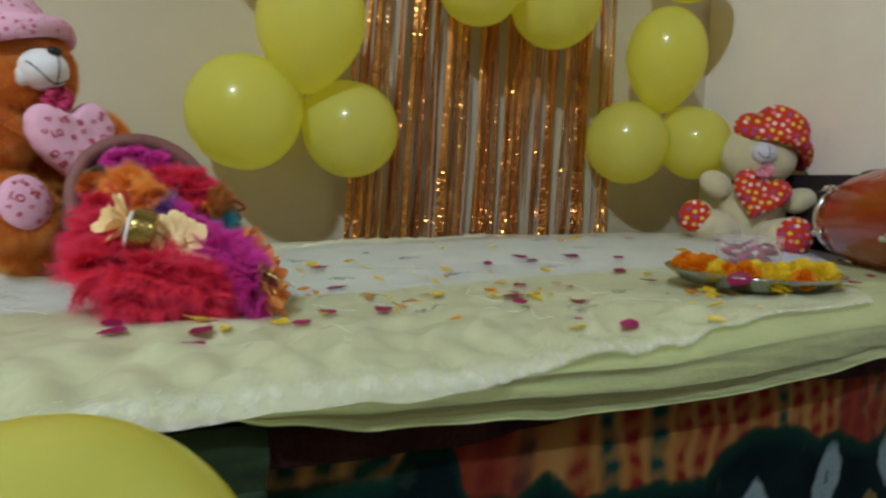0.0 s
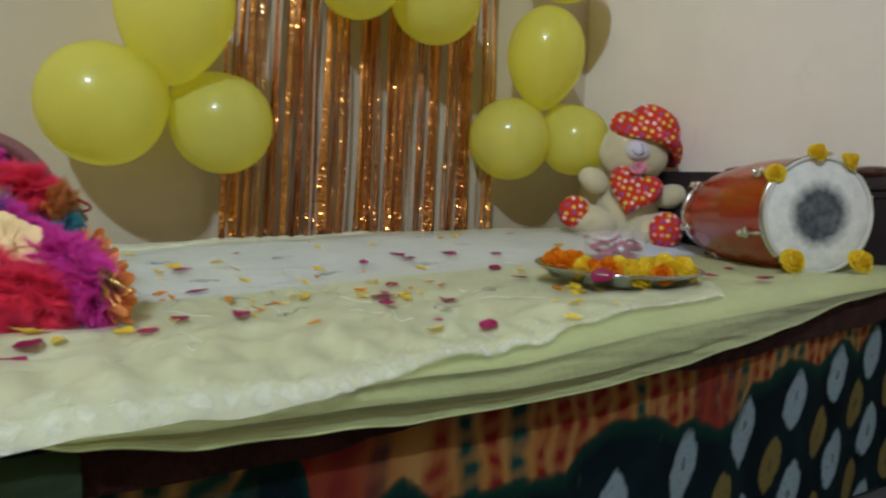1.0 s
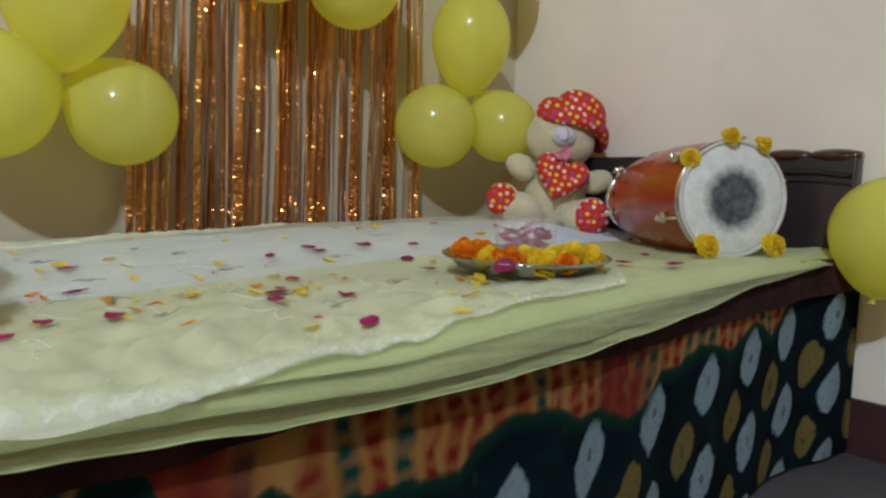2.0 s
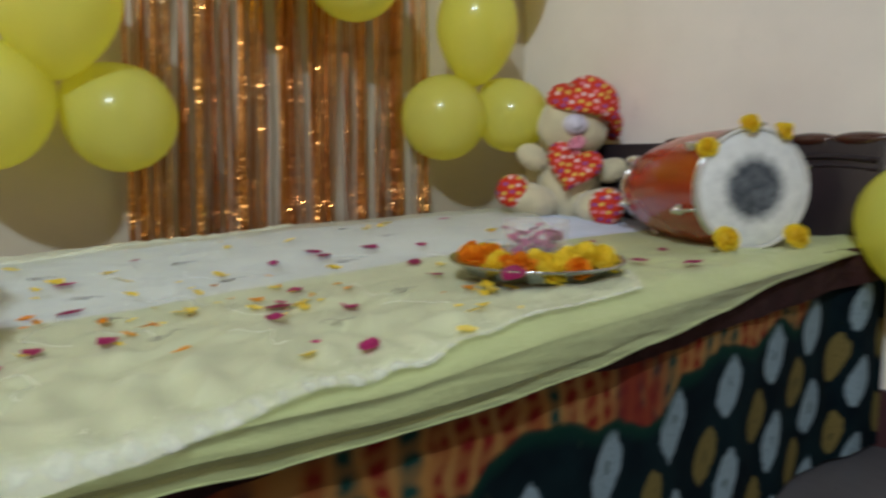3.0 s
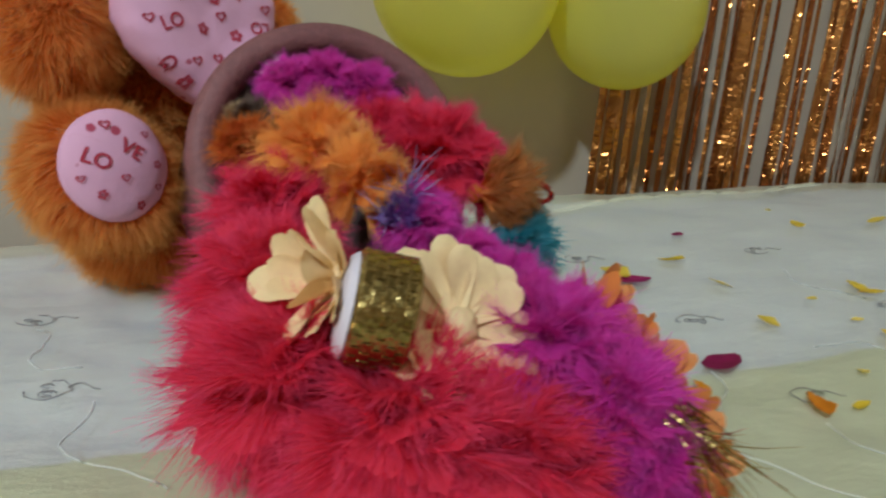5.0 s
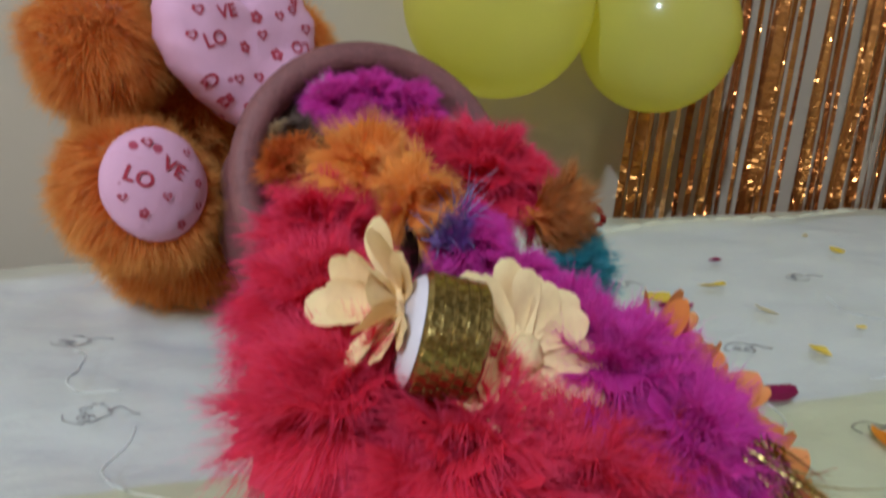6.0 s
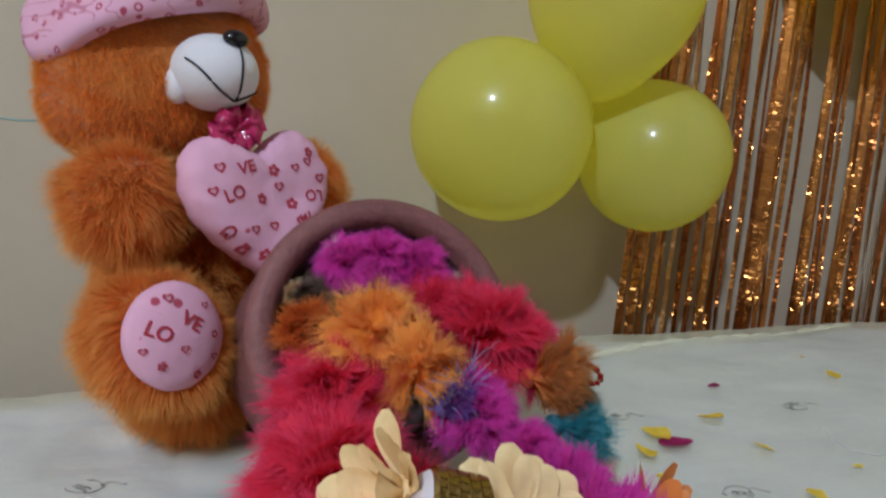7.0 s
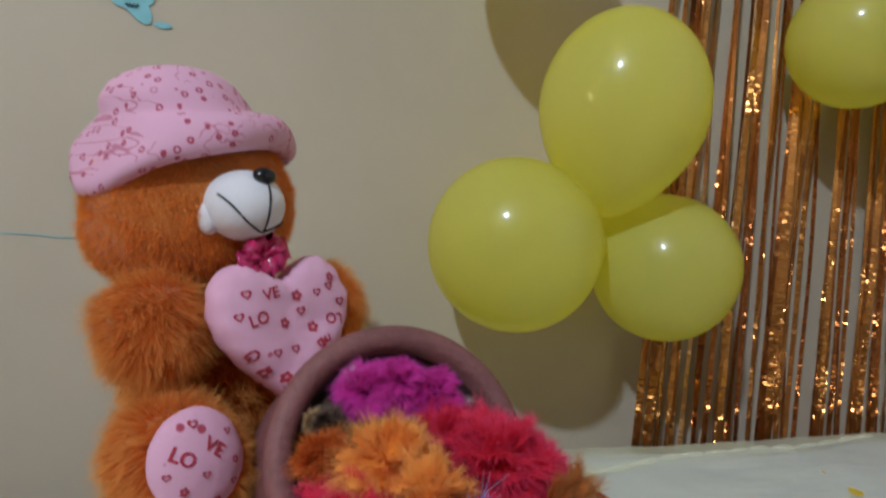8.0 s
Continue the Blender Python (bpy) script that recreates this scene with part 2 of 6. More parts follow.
def tiedye_mat():
    """Tie-dyed cotton: an orange streaked band above, dark green with pale and mustard spots below."""
    g = Graph("tie_dyed_cotton")
    p = g.coords()
    wob = g.noise(p, 34.0, 3.0, 0.6)
    wob2 = g.noise(p, 11.0, 2.0)
    x, y, z = g.xyz(p)
    z = g.math("SUBTRACT", z, 0.007)
    x = g.math("ADD", x, g.math("MULTIPLY", g.math("SUBTRACT", wob, 0.5), 0.012))
    z0 = g.math("SUBTRACT", z, g.math("MULTIPLY", g.math("MAXIMUM", g.math("SUBTRACT", x, 0.92), -0.1), 0.14))
    zw = g.math("ADD", z0, g.math("MULTIPLY", g.math("SUBTRACT", wob, 0.5), 0.012))

    def spots(ox, oz, rx, rz):
        u = g.math("FRACT", g.math("DIVIDE", g.math("ADD", x, ox), 0.164))
        v = g.math("FRACT", g.math("DIVIDE", g.math("ADD", zw, oz), 0.162))
        du = g.math("DIVIDE", g.math("MULTIPLY", g.math("SUBTRACT", u, 0.5), 0.164), rx)
        dv = g.math("DIVIDE", g.math("MULTIPLY", g.math("SUBTRACT", v, 0.5), 0.162), rz)
        lean = g.math("SUBTRACT", du, g.math("MULTIPLY", dv, 0.25))
        hexed = g.math("ADD", g.math("POWER", g.math("ABSOLUTE", lean), 1.45), g.math("POWER", g.math("ABSOLUTE", dv), 1.7))
        return g.math("ADD", hexed, g.math("MULTIPLY", g.math("SUBTRACT", g.noise(p, 26.0, 3.0, 0.6), 0.5), 0.9))

    pale, mustard = spots(0.012, -0.1115, 0.035, 0.053), spots(0.075, -0.0185, 0.032, 0.047)
    vein = g.step(g.noise(p, 150.0, 3.0, 0.7), 0.52, 0.66)
    pale_c = g.mix(g.math("MULTIPLY", vein, 0.45), (0.205, 0.265, 0.305), (0.055, 0.09, 0.11))
    must_c = g.mix(g.math("MULTIPLY", vein, 0.55), (0.140, 0.108, 0.034), (0.038, 0.038, 0.016))
    low = g.mix(g.step(wob2, 0.35, 0.65), (0.0018, 0.005, 0.008), (0.004, 0.012, 0.015))
    inside = g.step(x, 0.845, 0.85)
    inside = g.math("MULTIPLY", inside, g.step(zw, 0.275, 0.268))
    low = g.mix(g.math("MULTIPLY", inside, g.step(pale, 1.12, 0.88)), low, pale_c)
    low = g.mix(g.math("MULTIPLY", g.math("MULTIPLY", g.step(x, 1.06, 1.065), g.step(zw, 0.196, 0.190)), g.step(mustard, 1.12, 0.88)), low, must_c)
    core = g.math("MINIMUM", pale, mustard)
    low = g.mix(g.math("MULTIPLY", g.step(core, 0.05, 0.02), 0.6), low, (0.02, 0.03, 0.02))
    # upper band with soft upright streaks: some columns red, some green, some bare
    col = g.math("ADD", g.math("MULTIPLY", x, 1.0 / 0.038), g.math("MULTIPLY", wob2, 1.6))
    cell = g.math("FRACT", col)
    pick = g.node("ShaderNodeTexWhiteNoise")
    pick.noise_dimensions = "1D"
    g.put(pick.inputs["W"], g.math("FLOOR", col))
    lot = pick.outputs["Value"]
    fade = g.noise(g.join(g.math("MULTIPLY", x, 22.0), 2.0, g.math("MULTIPLY", z, 9.0)), 1.0, 2.0, 0.5)
    beat = g.math("ADD", g.math("MULTIPLY", zw, 210.0), g.math("MULTIPLY", g.math("ADD", lot, wob2), 9.0))
    rung = g.math("ADD", 0.55, g.math("MULTIPLY", g.math("SINE", beat), 0.55))
    body = g.math("MULTIPLY", g.step(g.math("ABSOLUTE", g.math("SUBTRACT", cell, 0.5)), 0.46, 0.16), g.step(fade, 0.26, 0.42))
    gate = g.math("MULTIPLY", body, g.math("ADD", 0.55, g.math("MULTIPLY", rung, 0.45)))
    top = g.mix(g.step(wob2, 0.3, 0.7), (0.275, 0.124, 0.028), (0.320, 0.182, 0.060))
    web = g.step(g.math("ABSOLUTE", g.math("SUBTRACT", g.noise(p, 44.0, 2.0), 0.5)), 0.020, 0.006)
    top = g.mix(g.math("MULTIPLY", web, 0.35), top, (0.24, 0.17, 0.06))
    top = g.mix(g.math("MULTIPLY", g.step(lot, 0.45, 0.43), gate), top, (0.160, 0.013, 0.010))
    top = g.mix(g.math("MULTIPLY", g.math("MULTIPLY", g.step(lot, 0.45, 0.47), g.step(lot, 0.92, 0.90)), gate), top, (0.010, 0.042, 0.034))
    red = g.math("MULTIPLY", g.step(x, 0.56, 0.50), g.step(g.math("ADD", x, g.math("MULTIPLY", wob2, 0.05)), 0.455, 0.475))
    red = g.math("MAXIMUM", red, g.math("MULTIPLY", g.step(g.math("ABSOLUTE", g.math("SUBTRACT", x, 1.13)), 0.075, 0.04), g.step(fade, 0.40, 0.50)))
    top = g.mix(g.math("MULTIPLY", red, 0.85), top, (0.155, 0.012, 0.010))
    # the scalloped line where the dark dye begins, by height along the bed
    line = g.node("ShaderNodeValToRGB")
    g.put(line.inputs[0], g.step(x, 0.30, 1.90))
    knots = ((0.30, 0.345), (0.38, 0.345), (0.40, 0.372), (0.44, 0.372), (0.46, 0.31), (0.52, 0.298), (0.555, 0.318), (0.60, 0.28), (0.73, 0.275), (0.80, 0.265), (0.83, 0.293), (0.886, 0.312), (0.97, 0.302), (1.03, 0.275), (1.07, 0.280), (1.15, 0.250), (1.20, 0.262), (1.235, 0.307), (1.285, 0.304), (1.35, 0.330), (1.415, 0.320), (1.47, 0.302), (1.56, 0.345), (1.64, 0.304), (1.71, 0.360), (1.76, 0.400))
    ramp = line.color_ramp
    for n, (kx, kz) in enumerate(knots):
        s = ramp.elements[n] if n < 2 else ramp.elements.new((kx - 0.30) / 1.60)
        s.position = (kx - 0.30) / 1.60
        s.color = (kz, kz, kz, 1)
    edge = g.math("ADD", g.xyz(line.outputs[0])[0], g.math("MULTIPLY", g.math("SUBTRACT", wob2, 0.5), 0.012))
    d = g.math("SUBTRACT", g.math("ADD", z, g.math("MULTIPLY", g.math("SUBTRACT", wob, 0.5), 0.014)), edge)
    c = g.mix(g.step(d, -0.006, 0.006), low, top)
    rim = g.math("MULTIPLY", g.step(d, -0.028, -0.004), g.step(d, 0.004, -0.002))
    c = g.mix(g.math("MULTIPLY", rim, 0.8), c, (0.005, 0.032, 0.020))
    g.base(c, 0.95, 0.0, 0.08)
    g.bump(g.noise(p, 700.0, 2.0), 0.15, 0.001)
    return g.mat


M_TIEDYE = tiedye_mat()


def dotted_mat():
    """Red cotton with dots in white, pink, yellow and violet."""
    g = Graph("red_dotted_cotton")
    x, y, z = g.xyz(g.coords())
    v = g.join(x, z, 0.0)
    d = g.voronoi(v, 53.0, 0.45, "2D")
    h = g.xyz(d[1])[0]
    dot = g.mix(g.step(h, 0.32, 0.34), (0.78, 0.62, 0.60), (0.70, 0.55, 0.10))
    dot = g.mix(g.step(h, 0.60, 0.62), dot, (0.25, 0.08, 0.30))
    dot = g.mix(g.step(h, 0.80, 0.82), dot, (0.75, 0.25, 0.30))
    c = g.mix(g.step(d[0], 0.31, 0.26), (0.55, 0.035, 0.012), dot)
    g.base(c, 0.85, 0.0, 0.3)
    g.bump(g.noise(g.coords(), 60.0, 3.0), 0.3, 0.004)
    return g.mat


M_DOTTED = dotted_mat()


def printed_mat(name, share, fine=66.0):
    """Pink cotton with a small crimson print of rings and specks."""
    g = Graph(name)
    x, y, z = g.xyz(g.coords())
    v = g.join(x, z, y)
    w = g.noise(g.coords(), 130.0, 2.0)
    d = g.voronoi(v, fine, 0.8)
    dist = g.math("ADD", d[0], g.math("MULTIPLY", g.math("SUBTRACT", w, 0.5), 0.16))
    h = g.xyz(d[1])
    ring = g.math("MULTIPLY", g.step(dist, 0.14, 0.18), g.step(dist, 0.32, 0.28))
    ring = g.math("MULTIPLY", ring, g.step(h[0], 1.0 - share, 1.02 - share))
    lines = g.voronoi(v, 30.0, 1.0, "2D")
    curl = g.noise(g.join(g.math("MULTIPLY", x, 1.0), z, 4.0), 75.0, 1.0, 0.4)
    scrawl = g.math("MULTIPLY", g.step(g.math("ABSOLUTE", g.math("SUBTRACT", curl, 0.5)), 0.022, 0.012), g.step(g.xyz(lines[1])[1], 0.55, 0.6))
    ink = g.math("MAXIMUM", g.math("MULTIPLY", ring, 0.9), g.math("MULTIPLY", scrawl, 0.7 * share))
    c = g.mix(ink, (0.78, 0.44, 0.60), (0.42, 0.03, 0.07))
    g.base(c, 0.88, 0.0, 0.3)
    g.bump(g.noise(g.coords(), 45.0, 3.0), 0.3, 0.004)
    return g.mat


M_PRINTED = printed_mat("pink_printed_cotton", 0.72, 88.0)
M_PRINTED_HEART = printed_mat("pink_heart_print_cotton", 0.05)
M_PRINTED_OPEN = printed_mat("pink_sparsely_printed_cotton", 0.10)


def drum_mat():
    g = Graph("orange_varnished_wood")
    v = g.coords((1, 1, 0.12))
    a, b = g.noise(v, 26.0, 5.0, 0.6), g.noise(g.coords(), 5.0)
    c = g.mix(g.step(a, 0.3, 0.7), (0.30, 0.028, 0.005), (0.40, 0.048, 0.008))
    c = g.mix(g.math("MULTIPLY", g.step(b, 0.4, 0.75), 0.4), c, (0.20, 0.018, 0.005))
    g.base(c, 0.22, 0.0, 0.5)
    g.bsdf.inputs["Coat Weight"].default_value = 0.4
    return g.mat


def skin_mat():
    """Goatskin with the dark tuning paste rubbed in its middle."""
    g = Graph("drum_skin")
    v = g.coords()
    x, y, z = g.xyz(v)
    r = g.math("SQRT", g.math("ADD", g.math("POWER", x, 2.0), g.math("POWER", y, 2.0)))
    n = g.noise(v, 60.0, 5.0, 0.7)
    r = g.math("ADD", r, g.math("MULTIPLY", g.math("SUBTRACT", n, 0.5), 0.028))
    grain = g.noise(v, 35.0, 5.0, 0.65)
    skin = g.mix(g.step(grain, 0.35, 0.7), (0.58, 0.58, 0.58), (0.74, 0.74, 0.73))
    paste = g.mix(g.step(g.noise(v, 45.0, 4.0, 0.6), 0.35, 0.75), (0.030, 0.035, 0.046), (0.14, 0.155, 0.18))
    g.base(g.mix(g.step(r, 0.072, 0.046), skin, paste), 0.65)
    g.bump(grain, 0.2, 0.001)
    return g.mat


def glass_mat():
    g = Graph("clear_plastic")
    g.base((0.85, 0.80, 0.80), 0.08)
    t = g.node("ShaderNodeBsdfTransparent")
    m = g.node("ShaderNodeMixShader")
    m.inputs[0].default_value = 0.86
    g.tree.links.new(g.bsdf.outputs[0], m.inputs[1])
    g.tree.links.new(t.outputs[0], m.inputs[2])
    g.tree.links.new(m.outputs[0], g.out.inputs[0])
    return g.mat


def petal_mat(name, a, b, share=0.25):
    g = Graph(name)
    n = g.noise(g.coords(), 70.0, 3.0)
    c = g.mix(g.random(), a, b)
    c = g.mix(g.step(n, 0.35, 0.75), c, tint(a, 0.85))
    g.base(c, 0.55, 0.0, 0.35)
    g.translucent(c, share)
    return g.mat


M_DRUM, M_SKIN, M_GLASS = drum_mat(), skin_mat(), glass_mat()
M_ROSE = petal_mat("rose_petal", (0.26, 0.005, 0.07), (0.56, 0.030, 0.22))
M_YELLOWPETAL = petal_mat("yellow_petal", (0.88, 0.62, 0.03), (0.90, 0.74, 0.20), 0.35)
M_ORANGEPETAL = petal_mat("orange_petal", (0.80, 0.26, 0.01), (0.80, 0.40, 0.03), 0.35)
M_MARIGOLD = petal_mat("marigold_yellow", (1.0, 0.78, 0.03), (1.0, 0.88, 0.10), 0.55)
M_MARIORANGE = petal_mat("marigold_orange", (0.95, 0.34, 0.006), (0.97, 0.48, 0.012), 0.5)
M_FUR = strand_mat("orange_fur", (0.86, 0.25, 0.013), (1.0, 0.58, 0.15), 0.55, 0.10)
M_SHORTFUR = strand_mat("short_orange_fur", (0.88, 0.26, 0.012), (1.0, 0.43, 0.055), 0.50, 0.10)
# pinker tips put the feathers' pink highlights into the colour
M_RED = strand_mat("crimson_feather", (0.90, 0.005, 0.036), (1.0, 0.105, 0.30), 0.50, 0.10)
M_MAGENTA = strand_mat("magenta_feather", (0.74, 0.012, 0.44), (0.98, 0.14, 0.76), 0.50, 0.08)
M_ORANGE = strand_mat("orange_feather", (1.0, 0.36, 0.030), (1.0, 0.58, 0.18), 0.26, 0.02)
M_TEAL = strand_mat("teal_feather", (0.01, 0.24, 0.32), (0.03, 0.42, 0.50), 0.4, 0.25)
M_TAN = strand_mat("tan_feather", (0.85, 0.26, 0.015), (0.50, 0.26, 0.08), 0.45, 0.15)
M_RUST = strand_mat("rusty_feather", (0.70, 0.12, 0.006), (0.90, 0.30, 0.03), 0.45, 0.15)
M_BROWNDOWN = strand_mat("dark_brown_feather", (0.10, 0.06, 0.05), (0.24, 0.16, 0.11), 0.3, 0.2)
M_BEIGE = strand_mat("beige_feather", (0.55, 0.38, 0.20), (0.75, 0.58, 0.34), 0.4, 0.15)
# light blue tips carry the film's bright highlights in their colour
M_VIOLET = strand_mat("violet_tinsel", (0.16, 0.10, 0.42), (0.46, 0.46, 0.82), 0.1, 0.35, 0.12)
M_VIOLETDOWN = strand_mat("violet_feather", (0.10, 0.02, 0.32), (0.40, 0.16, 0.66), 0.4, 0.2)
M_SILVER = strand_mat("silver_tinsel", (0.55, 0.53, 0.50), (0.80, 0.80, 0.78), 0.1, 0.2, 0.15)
M_PEACH = petal_mat("peach_petal", (1.0, 0.36, 0.09), (1.0, 0.50, 0.20), 0.4)


# ---- building helpers ----
rng = random.Random(7)
nrg = np.random.RandomState(11)


def smooth(a):
    a = min(max(a, 0.0), 1.0)
    return a * a * (3 - 2 * a)


def lerp(a, b, t):
    return a + (b - a) * t


def along(knots, x):
    """A smooth curve through (x, value) knots."""
    if x <= knots[0][0]:
        return knots[0][1]
    for (a, va), (b, vb) in zip(knots, knots[1:]):
        if x <= b:
            return lerp(va, vb, smooth((x - a) / (b - a)))
    return knots[-1][1]


def thing(name, label, category, group="", at=None):
    ob = new(name)
    ob.empty_display_size = 0.05
    if at is not None:
        ob.matrix_world = at
    return tagged(ob, label, category, group)


def finish(me, material, soft):
    for m in material if isinstance(material, (list, tuple)) else [material]:
        me.materials.append(m)
    if soft:
        me.polygons.foreach_set("use_smooth", [True] * len(me.polygons))
    me.update()
    return me


def mesh_of(name, bm, material, soft=True):
    me = bpy.data.meshes.new(name)
    bm.normal_update()
    bm.to_mesh(me)
    bm.free()
    return finish(me, material, soft)


def mesh_from(name, verts, faces, material, soft=True):
    me = bpy.data.meshes.new(name)
    me.from_pydata([tuple(v) for v in verts], [], [tuple(f) for f in faces])
    return finish(me, material, soft)


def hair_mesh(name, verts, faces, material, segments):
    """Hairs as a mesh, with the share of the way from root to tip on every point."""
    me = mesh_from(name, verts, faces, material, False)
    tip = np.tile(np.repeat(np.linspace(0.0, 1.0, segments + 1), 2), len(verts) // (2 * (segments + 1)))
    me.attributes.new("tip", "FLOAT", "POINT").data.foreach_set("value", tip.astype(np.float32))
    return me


def part(name, bm, material, parent, label="", soft=True):
    """Links a bmesh or a mesh as one mesh object under a thing or a part."""
    me = bm if isinstance(bm, bpy.types.Mesh) else mesh_of(name, bm, material, soft)
    ob = new(name, me)
    ob.parent = parent
    return tagged(ob, label)


def place(ob, m):
    ob.matrix_local = m
    return ob


def box(bm, x0, x1, y0, y1, z0, z1, bevel=0.0):
    r = bmesh.ops.create_cube(bm, size=1.0, matrix=Matrix.LocRotScale(((x0 + x1) / 2, (y0 + y1) / 2, (z0 + z1) / 2), None, (x1 - x0, y1 - y0, z1 - z0)))
    if bevel:
        edges = list({e for v in r["verts"] for e in v.link_edges})
        bmesh.ops.bevel(bm, geom=edges, offset=bevel, segments=3, affect="EDGES", profile=0.5)
    return bm


def blob(bm, centre, radii, turn=(0, 0, 0), rows=20, index=0, lump=0.0):
    """An ellipsoid, a little lumpy, added to bm."""
    m = pose(*centre, *turn) @ Matrix.Diagonal((*radii, 1))
    before = set(bm.faces)
    r = bmesh.ops.create_uvsphere(bm, u_segments=rows + 8, v_segments=rows, radius=1.0)
    for v in r["verts"]:
        k = 1 + lump * noise.noise(v.co * 2.3 + Vector(centre) * 31)
        v.co = m @ (v.co * k)
    for f in set(bm.faces) - before:
        f.material_index = index
    return bm


def lathe(profile, sides=40, close=False):
    """A surface of revolution about z from (radius, z) pairs."""
    verts, faces = [], []
    for r, z in profile:
        for k in range(sides):
            a = 2 * math.pi * k / sides
            verts.append((r * math.cos(a), r * math.sin(a), z))
    for j in range(len(profile) - 1):
        for k in range(sides):
            a, b = j * sides + k, j * sides + (k + 1) % sides
            faces.append((a, b, b + sides, a + sides))
    if close:
        faces.append(tuple(range(sides - 1, -1, -1)))
        faces.append(tuple((len(profile) - 1) * sides + k for k in range(sides)))
    return verts, faces


def tube(points, radius, sides=8):
    """A tube along a list of points."""
    verts, faces = [], []
    pts = [Vector(p) for p in points]
    for n, p in enumerate(pts):
        d = (pts[min(n + 1, len(pts) - 1)] - pts[max(n - 1, 0)]).normalized()
        a = d.orthogonal().normalized()
        b = d.cross(a)
        for k in range(sides):
            t = 2 * math.pi * k / sides
            verts.append(p + (radius[n] if isinstance(radius, list) else radius) * (math.cos(t) * a + math.sin(t) * b))
    for j in range(len(pts) - 1):
        for k in range(sides):
            a, b = j * sides + k, j * sides + (k + 1) % sides
            faces.append((a, b, b + sides, a + sides))
    faces.append(tuple(range(sides)))
    faces.append(tuple(len(verts) - sides + k for k in range(sides)))
    return verts, faces


def grid(nu, nv, fn):
    """A sheet of nu by nv quads over fn(u, v), with u and v from 0 to 1."""
    verts = [fn(i / nu, j / nv) for j in range(nv + 1) for i in range(nu + 1)]
    faces = [(j * (nu + 1) + i, j * (nu + 1) + i + 1, (j + 1) * (nu + 1) + i + 1, (j + 1) * (nu + 1) + i) for j in range(nv) for i in range(nu)]
    return verts, faces


def strands(roots, ways, lengths, width, bend, segments=3, drop=0.0, flat=None):
    """Tapered flat hairs from roots along ways, bent at random; flat: the way their broad side looks. Arrays of n by 3; returns vertices and faces."""
    n = len(roots)
    side = np.cross(ways, nrg.normal(size=(n, 3)) if flat is None else flat + nrg.normal(size=(n, 3)) * 0.7)
    side /= np.linalg.norm(side, axis=1, keepdims=True) + 1e-9
    curl = nrg.normal(size=(n, 3)) * bend
    curl[:, 2] -= drop
    rows = []
    for s in range(segments + 1):
        t = s / segments
        p = roots + ways * (lengths * t)[:, None] + curl * (lengths * t * t)[:, None]
        w = width * (1.0 - 0.85 * t) * 0.5
        rows.append(np.stack([p - side * w, p + side * w], 1))
    verts = np.stack(rows, 1).reshape(-1, 3)
    base = np.arange(n)[:, None] * (2 * (segments + 1))
    quads = [np.stack([base[:, 0] + 2 * s, base[:, 0] + 2 * s + 1, base[:, 0] + 2 * s + 3, base[:, 0] + 2 * s + 2], 1) for s in range(segments)]
    return verts, np.concatenate(quads)


def ball_points(n):
    d = nrg.normal(size=(n, 3))
    return d / np.linalg.norm(d, axis=1, keepdims=True)


def letters(text, size, material):
    """Flat lettering as a mesh, centred, in its own x-y plane."""
    cu = bpy.data.curves.new("lettering", "FONT")
    cu.body, cu.size, cu.align_x, cu.align_y, cu.resolution_u = text, size, "CENTER", "CENTER", 3
    cu.offset = size * 0.02
    ob = bpy.data.objects.new("lettering", cu)
    scene.collection.objects.link(ob)
    me = bpy.data.meshes.new_from_object(ob.evaluated_get(bpy.context.evaluated_depsgraph_get()))
    bpy.data.objects.remove(ob)
    bpy.data.curves.remove(cu)
    me.materials.clear()
    return finish(me, material, False)


# ---- the bed's soft top ----
def bed_front(x):
    return 0.53 + 0.045 * max(0.0, x - 0.3)


HEM = ((-0.3, 0.445), (0.21, 0.444), (0.27, 0.428), (0.36, 0.412), (0.46, 0.402), (0.56, 0.391), (0.67, 0.385), (0.85, 0.383), (0.98, 0.386), (1.11, 0.395), (1.29, 0.407), (1.51, 0.432), (1.73, 0.442), (1.91, 0.447))
LACE = ((-0.3, 0.512), (0.35, 0.515), (0.43, 0.522), (0.50, 0.534), (0.60, 0.550), (0.69, 0.556), (0.80, 0.570), (0.90, 0.580), (1.10, 0.586), (1.92, 0.62))


